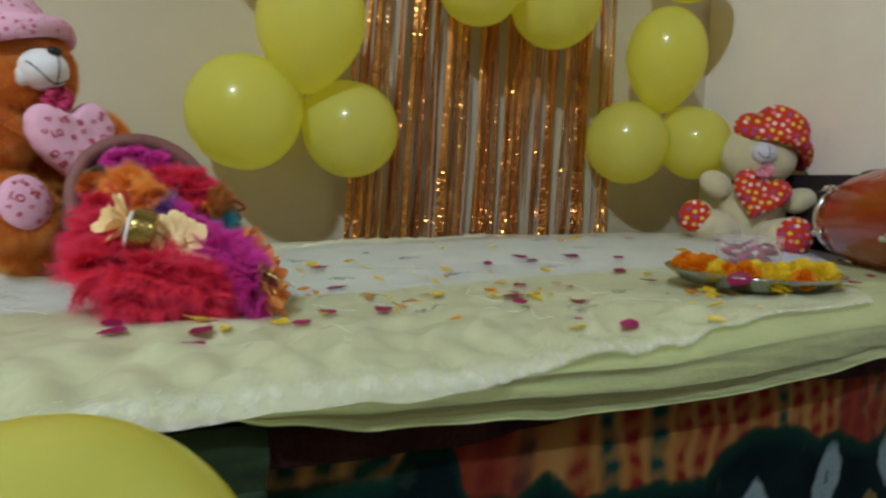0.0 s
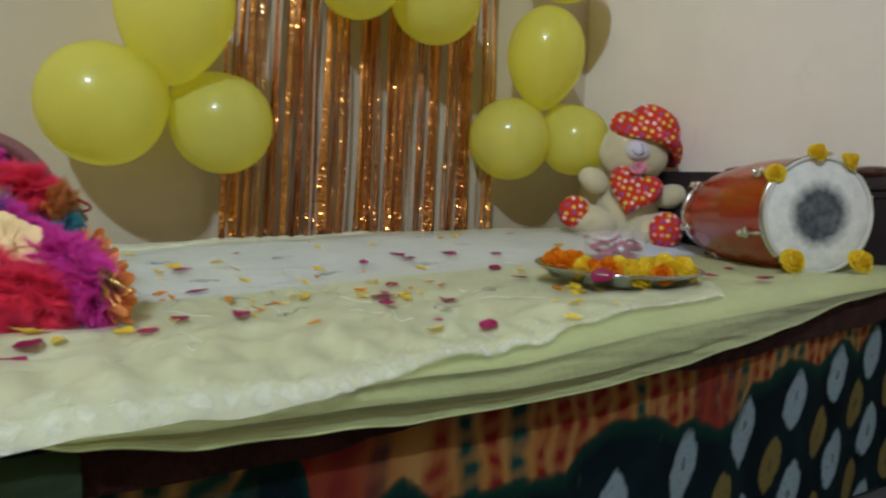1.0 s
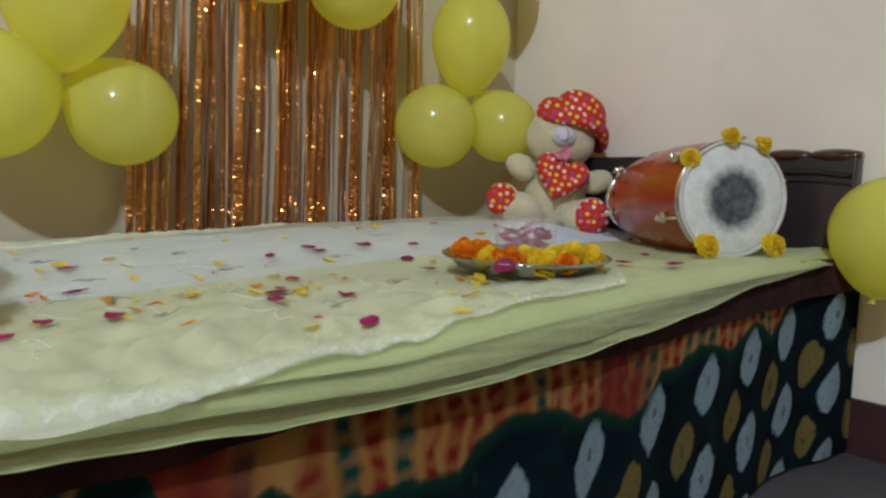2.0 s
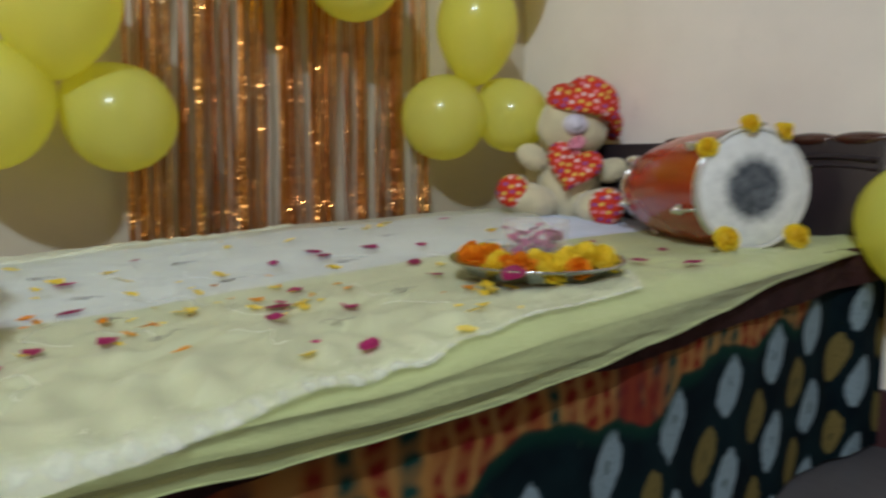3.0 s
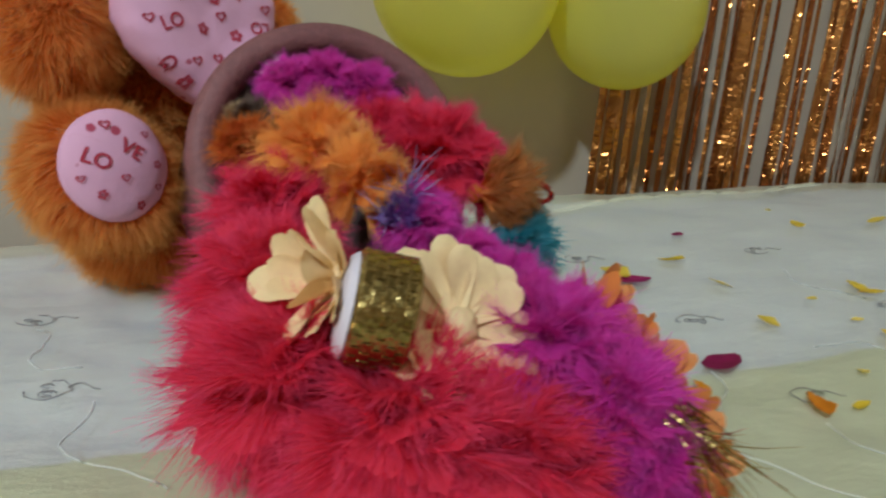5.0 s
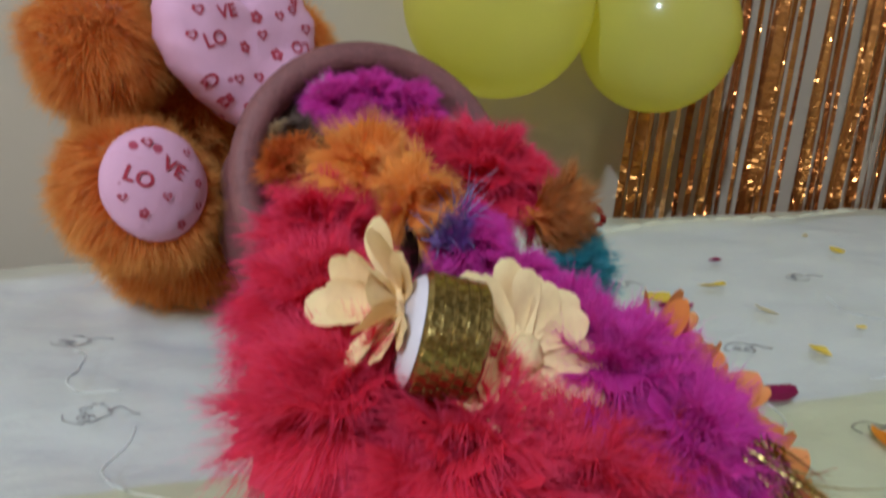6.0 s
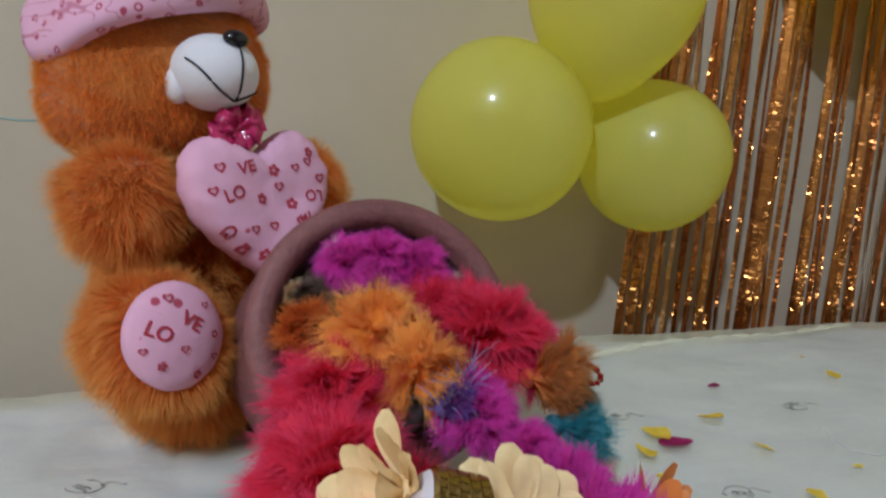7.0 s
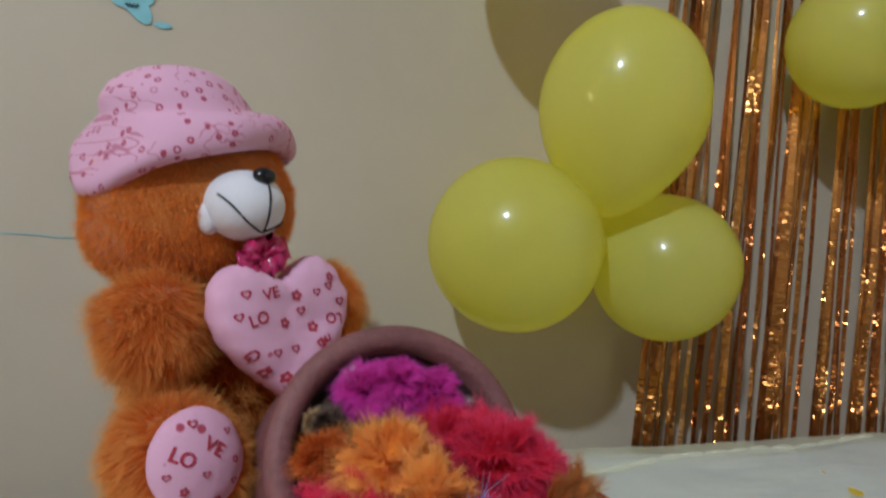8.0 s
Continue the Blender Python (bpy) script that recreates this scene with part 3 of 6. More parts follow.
def bed_z(x, y):
    z = 0.438 + 0.02 * smooth((x - 0.4) / 0.8) + 0.035 * smooth((y - 0.95) / 0.5) * (0.25 + 0.75 * smooth((x + 0.02) / 0.4)) + 0.012 * (1 - smooth((y - 0.6) / 0.25))
    near = (1 - 0.6 * smooth((x - 0.65) / 0.35)) * (1 - 0.85 * smooth((y - 0.76) / 0.25)) * (0.25 + 0.75 * smooth((y - bed_front(x) - 0.01) / 0.06))
    z += 0.005 * noise.noise((x * 8 + y * 3, y * 11, 4.2)) * (0.4 + 0.6 * near)
    # soft puckers of the loose cloth near the edge
    z += 0.019 * near * (0.30 - abs(noise.noise((x * 13 - y * 11, y * 10 + x * 4, 2.7))))
    z += 0.0075 * near * noise.noise((x * 27 - y * 20, y * 19 + x * 8, 5.9))
    gather = smooth((0.755 - y) / 0.13) * (1 - 0.8 * smooth((x - 0.60) / 0.3)) * smooth((y - bed_front(x) - 0.01) / 0.05)
    z += 0.0038 * gather * math.cos(109 * (x - 0.296) + 2.2 * noise.noise((x * 5, y * 7, 4.4)) - 3.0 * (y - 0.62)) * (1 + 0.8 * noise.noise((x * 11, y * 4, 1.9)))
    z += 0.0045 * noise.noise((x * 5, y * 9, 1.3)) + 0.0022 * noise.noise((x * 14 + y * 9, y * 24, 7.1))
    z -= 0.055 * smooth((y - lerp(1.40, 1.475, smooth((x + 0.05) / 0.4))) / 0.09) ** 2
    z -= 0.05 * smooth((-0.14 - x) / 0.14) ** 2
    # a turned fold along the back
    z += 0.007 * math.exp(-((y - 1.43 - 0.02 * noise.noise((x * 4, 0, 0))) / 0.013) ** 2) * smooth((x - 0.3) / 0.1) * smooth((1.0 - x) / 0.3)
    # the crumpled corner beside the pot
    loose = smooth((0.24 - x) / 0.15) * smooth((y - 0.95) / 0.15)
    z += 0.007 * loose * (0.3 - abs(noise.noise((x * 13 + y * 9, y * 15, 3.1)))) + 0.003 * loose * noise.noise((x * 34, y * 30, 8.8))
    return z


# ---- room ----
X0, X1, Y0, Y1, TOP = -3.0, 2.0, -3.6, 1.69, 3.75
WT = 0.12


def slab(name, x0, x1, y0, y1, z0, z1, material, label, category="wall"):
    bm = box(bmesh.new(), x0, x1, y0, y1, z0, z1)
    return tagged(new(name, mesh_of(name, bm, material, False)), label, category, kind="structure")


slab("floor", X0 - WT, X1 + WT, Y0 - WT, Y1 + WT, -0.1, 0.0, M_FLOOR, "dull grey cement floor of the room", "floor")
slab("wall_back", X0 - WT, X1 + WT, Y1, Y1 + WT, 0.0, TOP, M_WALL_BACK, "beige painted wall behind the bed", "wall")
slab("wall_right", X1, X1 + WT, Y0, Y1, 0.0, TOP, M_WALL_SIDE, "cream painted wall behind the headboard", "wall")
WIN = (0.02, 0.72, 0.72, 1.42)
bm = bmesh.new()
box(bm, X0 - WT, X0, Y0, WIN[0], 0.0, TOP)
box(bm, X0 - WT, X0, WIN[1], Y1, 0.0, TOP)
box(bm, X0 - WT, X0, WIN[0], WIN[1], 0.0, WIN[2])
box(bm, X0 - WT, X0, WIN[0], WIN[1], WIN[3], TOP)
tagged(new("wall_left", mesh_of("wall_left", bm, M_WALL_FAR, False)), "unseen wall with a small window, brown to dim bounced light", "wall", kind="structure")


def window():
    """A small window whose pane lets in the evening's pale light."""
    y0, y1, z0, z1 = WIN
    ob = tagged(thing("window_1", "small window with a dark wooden frame", "window"), kind="structure")
    bm = bmesh.new()
    for a in ((y0, y0 + 0.04, z0, z1), (y1 - 0.04, y1, z0, z1), (y0 + 0.04, y1 - 0.04, z0, z0 + 0.04), (y0 + 0.04, y1 - 0.04, z1 - 0.04, z1)):
        box(bm, X0 - 0.08, X0 - 0.03, *a)
    part("window_frame", bm, M_DARKWOOD, ob, "", False)
    pane = part("pane", box(bmesh.new(), X0 - 0.058, X0 - 0.053, y0 + 0.04, y1 - 0.04, z0 + 0.04, z1 - 0.04), M_GLASS, ob, "", False)
    pane.visible_shadow = False
    g = Graph("evening_sky")
    glow = g.node("ShaderNodeEmission")
    glow.inputs[0].default_value, glow.inputs[1].default_value = (1.0, 0.74, 0.46, 1), 8.0
    g.tree.links.new(glow.outputs[0], g.out.inputs[0])
    v, f = grid(1, 1, lambda u, w: (X0 - WT - 0.3, lerp(y0 - 0.25, y1 + 0.25, u), lerp(z0 - 0.25, z1 + 0.25, w)))
    tagged(new("backdrop", mesh_from("backdrop", v, f, g.mat, False)), "pale evening sky outside the window", "sky", kind="structure")


window()
slab("wall_front", X0 - WT, X1 + WT, Y0 - WT, Y0, 0.0, TOP, M_WALL_FAR, "unseen plain wall, brown to dim bounced light", "wall")
slab("ceiling", X0 - WT, X1 + WT, Y0 - WT, Y1 + WT, TOP, TOP + 0.1, M_CEIL, "unseen plain ceiling, brownish to dim bounced light", "ceiling")
slab("baseboard", X1 - 0.012, X1, Y0, Y1, 0.0, 0.127, M_SKIRT, "dark maroon painted baseboard", "baseboard")
slab("baseboard", X0, X1 - 0.012, Y1 - 0.012, Y1, 0.0, 0.127, M_SKIRT, "dark maroon painted baseboard", "baseboard")


def wall_mark():
    """A smear of turquoise paint with a dark squiggle, and a scratched line."""
    mark = thing("wall_paint_mark", "smeared turquoise paint mark on the beige wall", "paint mark")

    def fn(u, v):
        a = u * 2 * math.pi
        r = (0.5 + 0.5 * noise.noise((math.cos(a) * 1.6, math.sin(a) * 1.6, 3))) * v
        return (-0.032 + 0.062 * r * math.cos(a), Y1 - 0.0025, 1.052 + 0.045 * r * math.sin(a) - 0.25 * 0.062 * r * math.cos(a))

    v, f = grid(40, 6, fn)
    part("smear", mesh_from("smear", v, f, M_BLUEMARK), None, mark)
    v, f = grid(24, 4, lambda u, w: (0.008 + 0.012 * w * math.cos(u * 6.283), Y1 - 0.0022, 1.012 + 0.004 * w * math.sin(u * 6.283)))
    part("drip", mesh_from("drip", v, f, M_BLUEMARK), None, mark)
    pts = [(-0.040 + 0.016 * k / 11, Y1 - 0.004, 1.033 + 0.003 * math.sin(k * 1.9)) for k in range(12)]
    v, f = tube(pts, 0.0011, 6)
    part("squiggle", mesh_from("squiggle", v, f, M_THREAD), None, mark, "dark squiggle")
    pts = [(-0.45 + 0.37 * k / 14, Y1 - 0.0006, 0.722 - 0.0004 * k + 0.001 * math.sin(k * 2.3)) for k in range(15)]
    v, f = tube(pts, 0.0008, 6)
    line = tagged(new("wall_scratch", mesh_from("wall_scratch", v, f, M_BLUEMARK)), "thin faded blue line drawn on the wall", "wall mark")
    return mark, line


wall_mark()


# ---- bed ----
def skewed(bm):
    """Follows the slant of the bed's front edge."""
    for v in bm.verts:
        if v.co.y < 1.0:
            v.co.y += bed_front(v.co.x) - 0.53
    return bm


def bed():
    ob = thing("bed", "low bed with a dark wooden headboard and covered mattress", "bed")
    bm = skewed(box(bmesh.new(), -0.22, 1.905, 0.605, 1.50, 0.17, 0.27, 0.01))
    part("bed_base", bm, M_DARKWOOD, ob)
    bm = skewed(box(bmesh.new(), -0.22, 1.90, 0.605, 1.50, 0.272, 0.40, 0.03))
    part("mattress", bm, M_MATTRESS, ob)
    for x, y in ((-0.17, 0.66), (-0.17, 1.45), (1.86, 0.73), (1.86, 1.45)):
        part("leg", box(bmesh.new(), x - 0.035, x + 0.035, y - 0.035, y + 0.035, 0.0, 0.17, 0.004), M_DARKWOOD, ob)
    head = part("headboard", box(bmesh.new(), 1.918, 1.958, 0.598, 1.50, 0.10, 0.668, 0.006), M_DARKWOOD, ob, "dark brown headboard panel")
    # raised moulding that curves across the panel
    for z, r in ((0.634, 0.006), (0.615, 0.003)):
        pts = [(1.917, lerp(0.604, 1.10, k / 24), z - 0.010 * smooth(1 - k / 9) + 0.004 * math.sin(k * 0.5)) for k in range(25)]
        v, f = tube(pts, r, 8)
        part("moulding", mesh_from("moulding", v, f, M_DARKWOOD), None, head)
    for y0, y1 in ((0.594, 0.700), (0.700, 0.800), (0.800, 0.900), (0.900, 1.000), (1.000, 1.112)):
        prof = []
        for k in range(17):
            t = k / 16
            prof.append((0.0195 * (max(0.02, math.sin(math.pi * (0.06 + 0.88 * t))) ** 0.38), lerp(y0, y1, t)))
        v, f = lathe(prof, 18, True)
        v = [(1.935 + 1.25 * a, c, 0.668 + 0.82 * b) for a, b, c in v]
        part("crown_roll", mesh_from("crown_roll", v, f, M_CROWN), None, head, "polished brown carved roll")
    return ob


bed()


def sheets():
    white = thing("bed_sheet", "white cotton sheet spread over the mattress", "sheet")

    def base(u, v):
        x, y = lerp(-0.30, 1.91, u), lerp(bed_front(lerp(-0.30, 1.91, u)) + 0.045, 1.575, v)
        return (x, y, bed_z(x, y) - 0.010 - 0.02 * smooth((0.03 - v) / 0.03))

    v, f = grid(150, 80, base)
    part("cloth", mesh_from("cloth", v, f, M_WHITESHEET), None, white)

    green = thing("satin_bedspread", "pale green satin cloth hanging over the bed's front edge", "bedspread")
    hem = HEM

    def satin(u, v):
        x = lerp(-0.26, 1.912, u)
        yf = bed_front(x)
        ztop = 0.438 + 0.02 * smooth((x - 0.4) / 0.8) + 0.003 * noise.noise((x * 3, 0, 6))
        turn = 0.014 * smooth((x - 0.5) / 0.2)
        if v < 0.5:
            y = lerp(1.034 + 0.03 * smooth((x - 0.5) / 0.7) + 0.006 * noise.noise((x * 9, 0, 2)), yf, v * 2)
            k = smooth((y - yf) / 0.045)
            return (x, y, lerp(ztop, bed_z(x, y) - 0.0045, k) - turn * max(0.0, 1 - (y - yf) / 0.034) ** 2)
        t = (v - 0.5) * 2
        z = lerp(ztop - turn, along(hem, x) - 0.002 + 0.003 * noise.noise((x * 7, 2, 0)), t)
        drop = max(0.0, ztop - along(hem, x))
        # one long tuck that dies out along the bed: the upper cloth bulges over the lower
        tuck = 0.42 + 0.20 * smooth((x - 0.25) / 0.7) + 0.03 * noise.noise((x * 3, 0, 8))
        deep = smooth((1.25 - x) / 0.7) * smooth((x - 0.12) / 0.2)
        over = smooth(t / tuck) * (1 - smooth((t - tuck) / 0.10))
        second = math.exp(-((t - tuck - 0.22) / 0.05) ** 2) * smooth((0.95 - x) / 0.3)
        fold = -0.0075 * over * deep + 0.0022 * second + 0.0045 * noise.noise((x * 2.5, t * 1.3, 9)) + 0.0009 * noise.noise((x * 16 - t * 5, t * 3, 3)) + 0.0010 * noise.noise((x * 34 - t * 9, t * 2.2, 13)) * smooth((t - 0.5) / 0.4)
        y = yf - 0.003 + (0.011 * t + fold * smooth(t * 4)) * min(1.0, drop / 0.045)
        return (x, y, z)

    v, f = grid(220, 90, satin)
    me = mesh_from("cloth", v, f, M_GREENSHEET)
    part("cloth", me, None, green)
    pts = []
    for k in range(221):
        x, y, z = satin(k / 220, 1.0)
        pts.append((x, y, z))
    v, f = tube(pts, 0.0011, 6)
    part("hem", mesh_from("hem", v, f, M_GREENSHEET), None, green, "stitched hem")

    voile = thing("embroidered_bed_cover", "sheer white embroidered cover with a glossy lace edge", "bed cover")

    def edge_y(x):
        return along(LACE, x) + 0.004 * noise.noise((x * 16, 0, 3)) * smooth((1.0 - x) / 0.4)

    def sheer(u, v):
        x = lerp(-0.27, 1.10 + 0.72 * v, u)
        y = lerp(edge_y(x), 1.535, v ** 1.15)
        z = bed_z(x, y) + 0.0006 * noise.noise((x * 60, y * 60, 0))
        over = smooth((bed_front(x) + 0.012 - y) / 0.03) + 0.9 * smooth((x - 0.5) / 0.2) * max(0.0, 1 - (y - bed_front(x)) / 0.034) ** 2
        return (x, y, z - 0.014 * over)

    v, f = grid(190, 120, sheer)
    part("voile", mesh_from("voile", v, f, M_SHEER), None, voile)

    def trim(u, v):
        x = lerp(-0.27, 1.098, u)
        w = 0.062 * (0.10 + 0.90 * smooth((0.78 - x) / 0.5)) * (1 + 0.35 * noise.noise((x * 14, 3, 0)) + 0.15 * noise.noise((x * 60, 3, 0)))
        y = edge_y(x) - 0.003 + w * v
        ridge = math.sin((x - y * 0.9) * 520 + 2.5 * noise.noise((x * 18, y * 18, 6)))
        mid = smooth(4 * v) * smooth(2.5 * (1 - v))
        z = bed_z(x, y) + 0.0009 + (0.0006 * ridge * ridge * ridge + 0.0024 * noise.noise((x * 30 - y * 26, y * 40, 2)) + 0.0018 * noise.noise((x * 95 - y * 80, y * 90, 5)) + 0.0012) * mid
        over = smooth((bed_front(x) + 0.012 - y) / 0.03) + 0.9 * smooth((x - 0.5) / 0.2) * max(0.0, 1 - (y - bed_front(x)) / 0.034) ** 2
        return (x, y, z - 0.014 * over)

    v, f = grid(560, 14, trim)
    me = mesh_from("lace_border", v, f, M_LACE)
    me.attributes.new("tip", "FLOAT", "POINT").data.foreach_set("value", np.repeat(np.linspace(0.0, 1.0, 15), 561).astype(np.float32))
    part("lace_border", me, None, voile, "glossy ruffled white lace border")
    # small white slivers laid on the lace to imitate its glints
    fv, ff = [], []
    for k in range(420):
        x = rng.uniform(-0.2, 1.05)
        y = edge_y(x) + 0.004 + 0.040 * rng.random() * (0.35 + 0.65 * smooth((0.95 - x) / 0.5))
        z = bed_z(x, y) + 0.0035 - 0.014 * smooth((bed_front(x) + 0.012 - y) / 0.03)
        m = pose(x, y, z, rng.uniform(-50, 50), rng.uniform(-50, 50), 40 + rng.uniform(-25, 25))
        w = rng.uniform(0.0016, 0.0045)
        ff.append(tuple(range(len(fv), len(fv) + 4)))
        fv.extend(tuple(m @ Vector(q)) for q in ((-w, -0.0002, 0), (w, -0.0002, 0.0004), (w, 0.0002, 0), (-w, 0.0002, 0.0004)))
    glints = part("glossy_thread", mesh_from("glossy_thread", fv, ff, M_CORD, False), None, voile, "short white slivers standing in for glints on the lace")
    tagged(glints, kind="stuff")
    # small stitched sprigs: a ring of leaves and a curled stem
    spots = [(0.501, 1.244), (0.53, 1.105), (0.715, 1.237), (0.533, 0.985), (0.558, 0.852), (1.10, 1.34), (1.136, 1.238), (0.741, 1.095), (0.037, 1.22), (0.062, 1.105), (0.90, 0.86), (0.72, 0.74), (0.95, 1.10), (0.30, 0.70), (1.30, 1.10)]
    for sx, sy in spots:
        bm = bmesh.new()
        a0 = rng.uniform(0, 6.28)
        paths = [[(0.013 * math.cos(a0 + t * 0.45) * (1 + 0.12 * math.sin(5 * t * 0.45)), 0.009 * math.sin(a0 + t * 0.45)) for t in range(11)]]
        paths.append([(0.011 + 0.0030 * t, 0.004 * math.sin(t * 0.8)) for t in range(7)])
        for k in range(3):
            cx, cy = rng.uniform(-0.008, 0.008), rng.uniform(-0.005, 0.005)
            paths.append([(cx + 0.0035 * math.cos(t), cy + 0.0025 * math.sin(t)) for t in range(6)])
        for path in paths:
            tv, tf = tube([(sx + px, sy + py, bed_z(sx + px, sy + py) + 0.0012) for px, py in path], 0.00045, 5)
            vs = [bm.verts.new(p) for p in tv]
            for q in tf:
                bm.faces.new([vs[i] for i in q])
        part("embroidered_sprig", bm, M_EMBROIDERY, voile, "grey stitched flower sprig")

    # the puckered hem sewn along the back
    path, plump = [], []
    for k in range(260):
        x = lerp(0.44, 1.05, k / 259)
        y = 1.406 + 0.13 * (x - 0.5) + 0.003 * noise.noise((x * 12, 0, 4))
        path.append((x, y, bed_z(x, y) - 0.0008))
        plump.append(0.0022 + 0.0028 * abs(math.sin(x * 78 + 1.5 * noise.noise((x * 9, 2, 0)))) + 0.0008 * noise.noise((x * 60, 0, 7)))
    v, f = tube(path, plump, 10)
    part("puckered_hem", mesh_from("puckered_hem", v, f, M_SHEER), None, voile, "puckered white hem")

    # thin raised cord sewn in loose waves
    for sx, sy, way, size in ((0.468, 1.031, -95, 0.15), (0.523, 0.958, -80, 0.10), (0.607, 1.052, -42, 0.09), (0.700, 1.190, -75, 0.08), (0.690, 0.985, -92, 0.10), (0.85, 0.96, -70, 0.11), (0.95, 1.18, -60, 0.10), (0.62, 0.80, -75, 0.12), (0.40, 0.80, -85, 0.10), (0.83, 0.80, -60, 0.10), (0.03, 1.20, -60, 0.09), (0.08, 1.08, -70, 0.10), (1.10, 1.05, -50, 0.10)):
        path = []
        ca, sa = math.cos(math.radians(way)), math.sin(math.radians(way))
        for k in range(25):
            t = k / 24
            p, q = size * t, 0.16 * size * math.sin(5.6 * t + sx * 30) + 0.05 * size * noise.noise((t * 5, sx * 9, 0))
            px, py = sx + ca * p - sa * q, sy + sa * p + ca * q
            path.append((px, py, bed_z(px, py) + 0.0005))
        v, f = tube(path, 0.0005, 6)
        part("sewn_cord", mesh_from("sewn_cord", v, f, M_CORD), None, voile, "thin raised white cord")

    brown = thing("brown_blanket", "dark brown blanket showing below the satin cloth", "blanket")
    low = ((0.2, 0.386), (0.34, 0.377), (0.44, 0.373), (0.52, 0.376), (0.62, 0.380), (0.95, 0.378), (1.06, 0.363), (1.20, 0.363), (1.37, 0.368), (1.58, 0.370), (1.79, 0.378), (1.92, 0.381))

    def wool(u, v):
        x = lerp(0.262, 1.964, u)
        z = lerp(bed_z(x, bed_front(x)) - 0.016, along(low, x) + 0.003 * noise.noise((x * 12, 1, 1)), v)
        y = bed_front(x) + 0.027 - 0.013 * smooth((x - 1.3) / 0.5) - 0.030 * smooth((x - 1.78) / 0.1) - 0.004 * math.sin(math.pi * v) + 0.005 * noise.noise((x * 16, v * 2, 4)) + 0.003 * noise.noise((x * 34 + v * 5, v * 4, 14))
        return (x, y, z)

    v, f = grid(240, 12, wool)
    part("cloth", mesh_from("cloth", v, f, M_BROWN), None, brown)
    dark = thing("green_quilt", "dark green quilt edge hanging below the bed cover", "quilt")

    def quilt(u, v):
        x = lerp(-0.26, 0.268, u)
        z = lerp(bed_z(x, bed_front(x)) - 0.03, 0.365 + 0.004 * noise.noise((x * 9, 0, 0)), v)
        return (x, bed_front(x) + 0.022 - 0.010 * math.sin(math.pi * v) + 0.006 * noise.noise((x * 11, v * 2, 8)), z)

    v, f = grid(60, 12, quilt)
    part("cloth", mesh_from("cloth", v, f, M_DARKGREEN), None, dark)
    v, f = tube([quilt(k / 60, 1.0) for k in range(61)], 0.004, 8)
    part("bound_edge", mesh_from("bound_edge", v, f, M_DARKGREEN), None, dark)

    skirt = thing("tie_dyed_bed_skirt", "tie-dyed green and orange cotton hanging to the floor", "bed skirt")

    def dyed(u, v):
        x = lerp(-0.26, 1.968, u)
        z = lerp(along(low, x) + 0.02, 0.012, v)
        y = bed_front(x) + 0.054 - 0.018 * smooth((x - 0.25) / 0.15) - 0.004 * smooth((x - 1.0) / 0.8) - 0.036 * smooth((x - 1.78) / 0.1) + 0.004 * noise.noise((x * 5, v * 1.2, 2)) + 0.004 * math.sin(x * 31 + 3 * noise.noise((x * 3, v, 0))) * (0.2 + v)
        return (x, y, z)

    v, f = grid(260, 40, dyed)
    part("cloth", mesh_from("cloth", v, f, M_TIEDYE), None, skirt)

    def end(u, v):
        y = lerp(bed_front(1.968) - 0.016, 0.74, u)
        return (1.968 + 0.004 * noise.noise((y * 20, v, 1)) + 0.004 * u, y, lerp(0.40, 0.012, v))

    v, f = grid(12, 20, end)
    part("end_panel", mesh_from("end_panel", v, f, M_TIEDYE), None, skirt)


sheets()


# ---- foil curtain ----
def foil_curtain():
    ob = thing("foil_fringe_curtain", "rose-gold metallic foil fringe curtain hung on the wall", "foil curtain")
    y = Y1 - 0.035
    part("header_tape", box(bmesh.new(), 0.80, 1.56, y - 0.004, y + 0.004, 2.02, 2.07, 0.002), M_FOIL, ob)
    kinds = []
    for k in range(14):
        w = rng.uniform(0.0030, 0.0068)
        ph, tw, fold = rng.uniform(0, 6.28), rng.uniform(-1.2, 1.2), rng.uniform(0.2, 0.8)

        def ribbon(u, v, w=w, ph=ph, tw=tw, fold=fold, k=k):
            a = tw * math.sin(v * 5 + ph) + 0.5 * noise.noise((v * 9, k, 0))
            s = (u - 0.5) * 2 * w * (1 - 0.35 * abs(math.sin(v * 6 + ph)))
            bend = 0.006 * fold * math.sin(v * 7 + ph) + 0.004 * noise.noise((v * 5, k * 3.1, 1))
            crisp = 0.0016 * math.sin(v * 310 + ph * 4 + 2.5 * u) * noise.noise((v * 22, k, u * 2))
            return (s * math.cos(a) + bend, s * math.sin(a) + crisp + 0.008 * noise.noise((v * 3, k, 5)), -1.66 * v)

        v, f = grid(2, 120, ribbon)
        kinds.append(mesh_from("strip", v, f, M_FOIL))
    n = 98
    for k in range(n):
        s = (k + rng.uniform(-0.35, 0.35)) / (n - 1)
        # strands bunch together and leave gaps
        s = s + 0.014 * math.sin(s * 46) + 0.007 * math.sin(s * 103 + 1)
        x_top, x_low = lerp(0.815, 1.552, s), lerp(0.745, 1.545, s)
        st = part("strip", kinds[k % len(kinds)], None, ob)
        lean = math.degrees(math.atan2(x_top - x_low, 1.66))
        st.matrix_local = pose(x_top, y + rng.uniform(-0.012, 0.012), 2.03, 0, lean + rng.uniform(-0.35, 0.35), rng.uniform(-25, 25)) @ Matrix.Diagonal((rng.uniform(0.8, 1.5), 1, rng.uniform(0.985, 1.0), 1))
    return ob


foil_curtain()


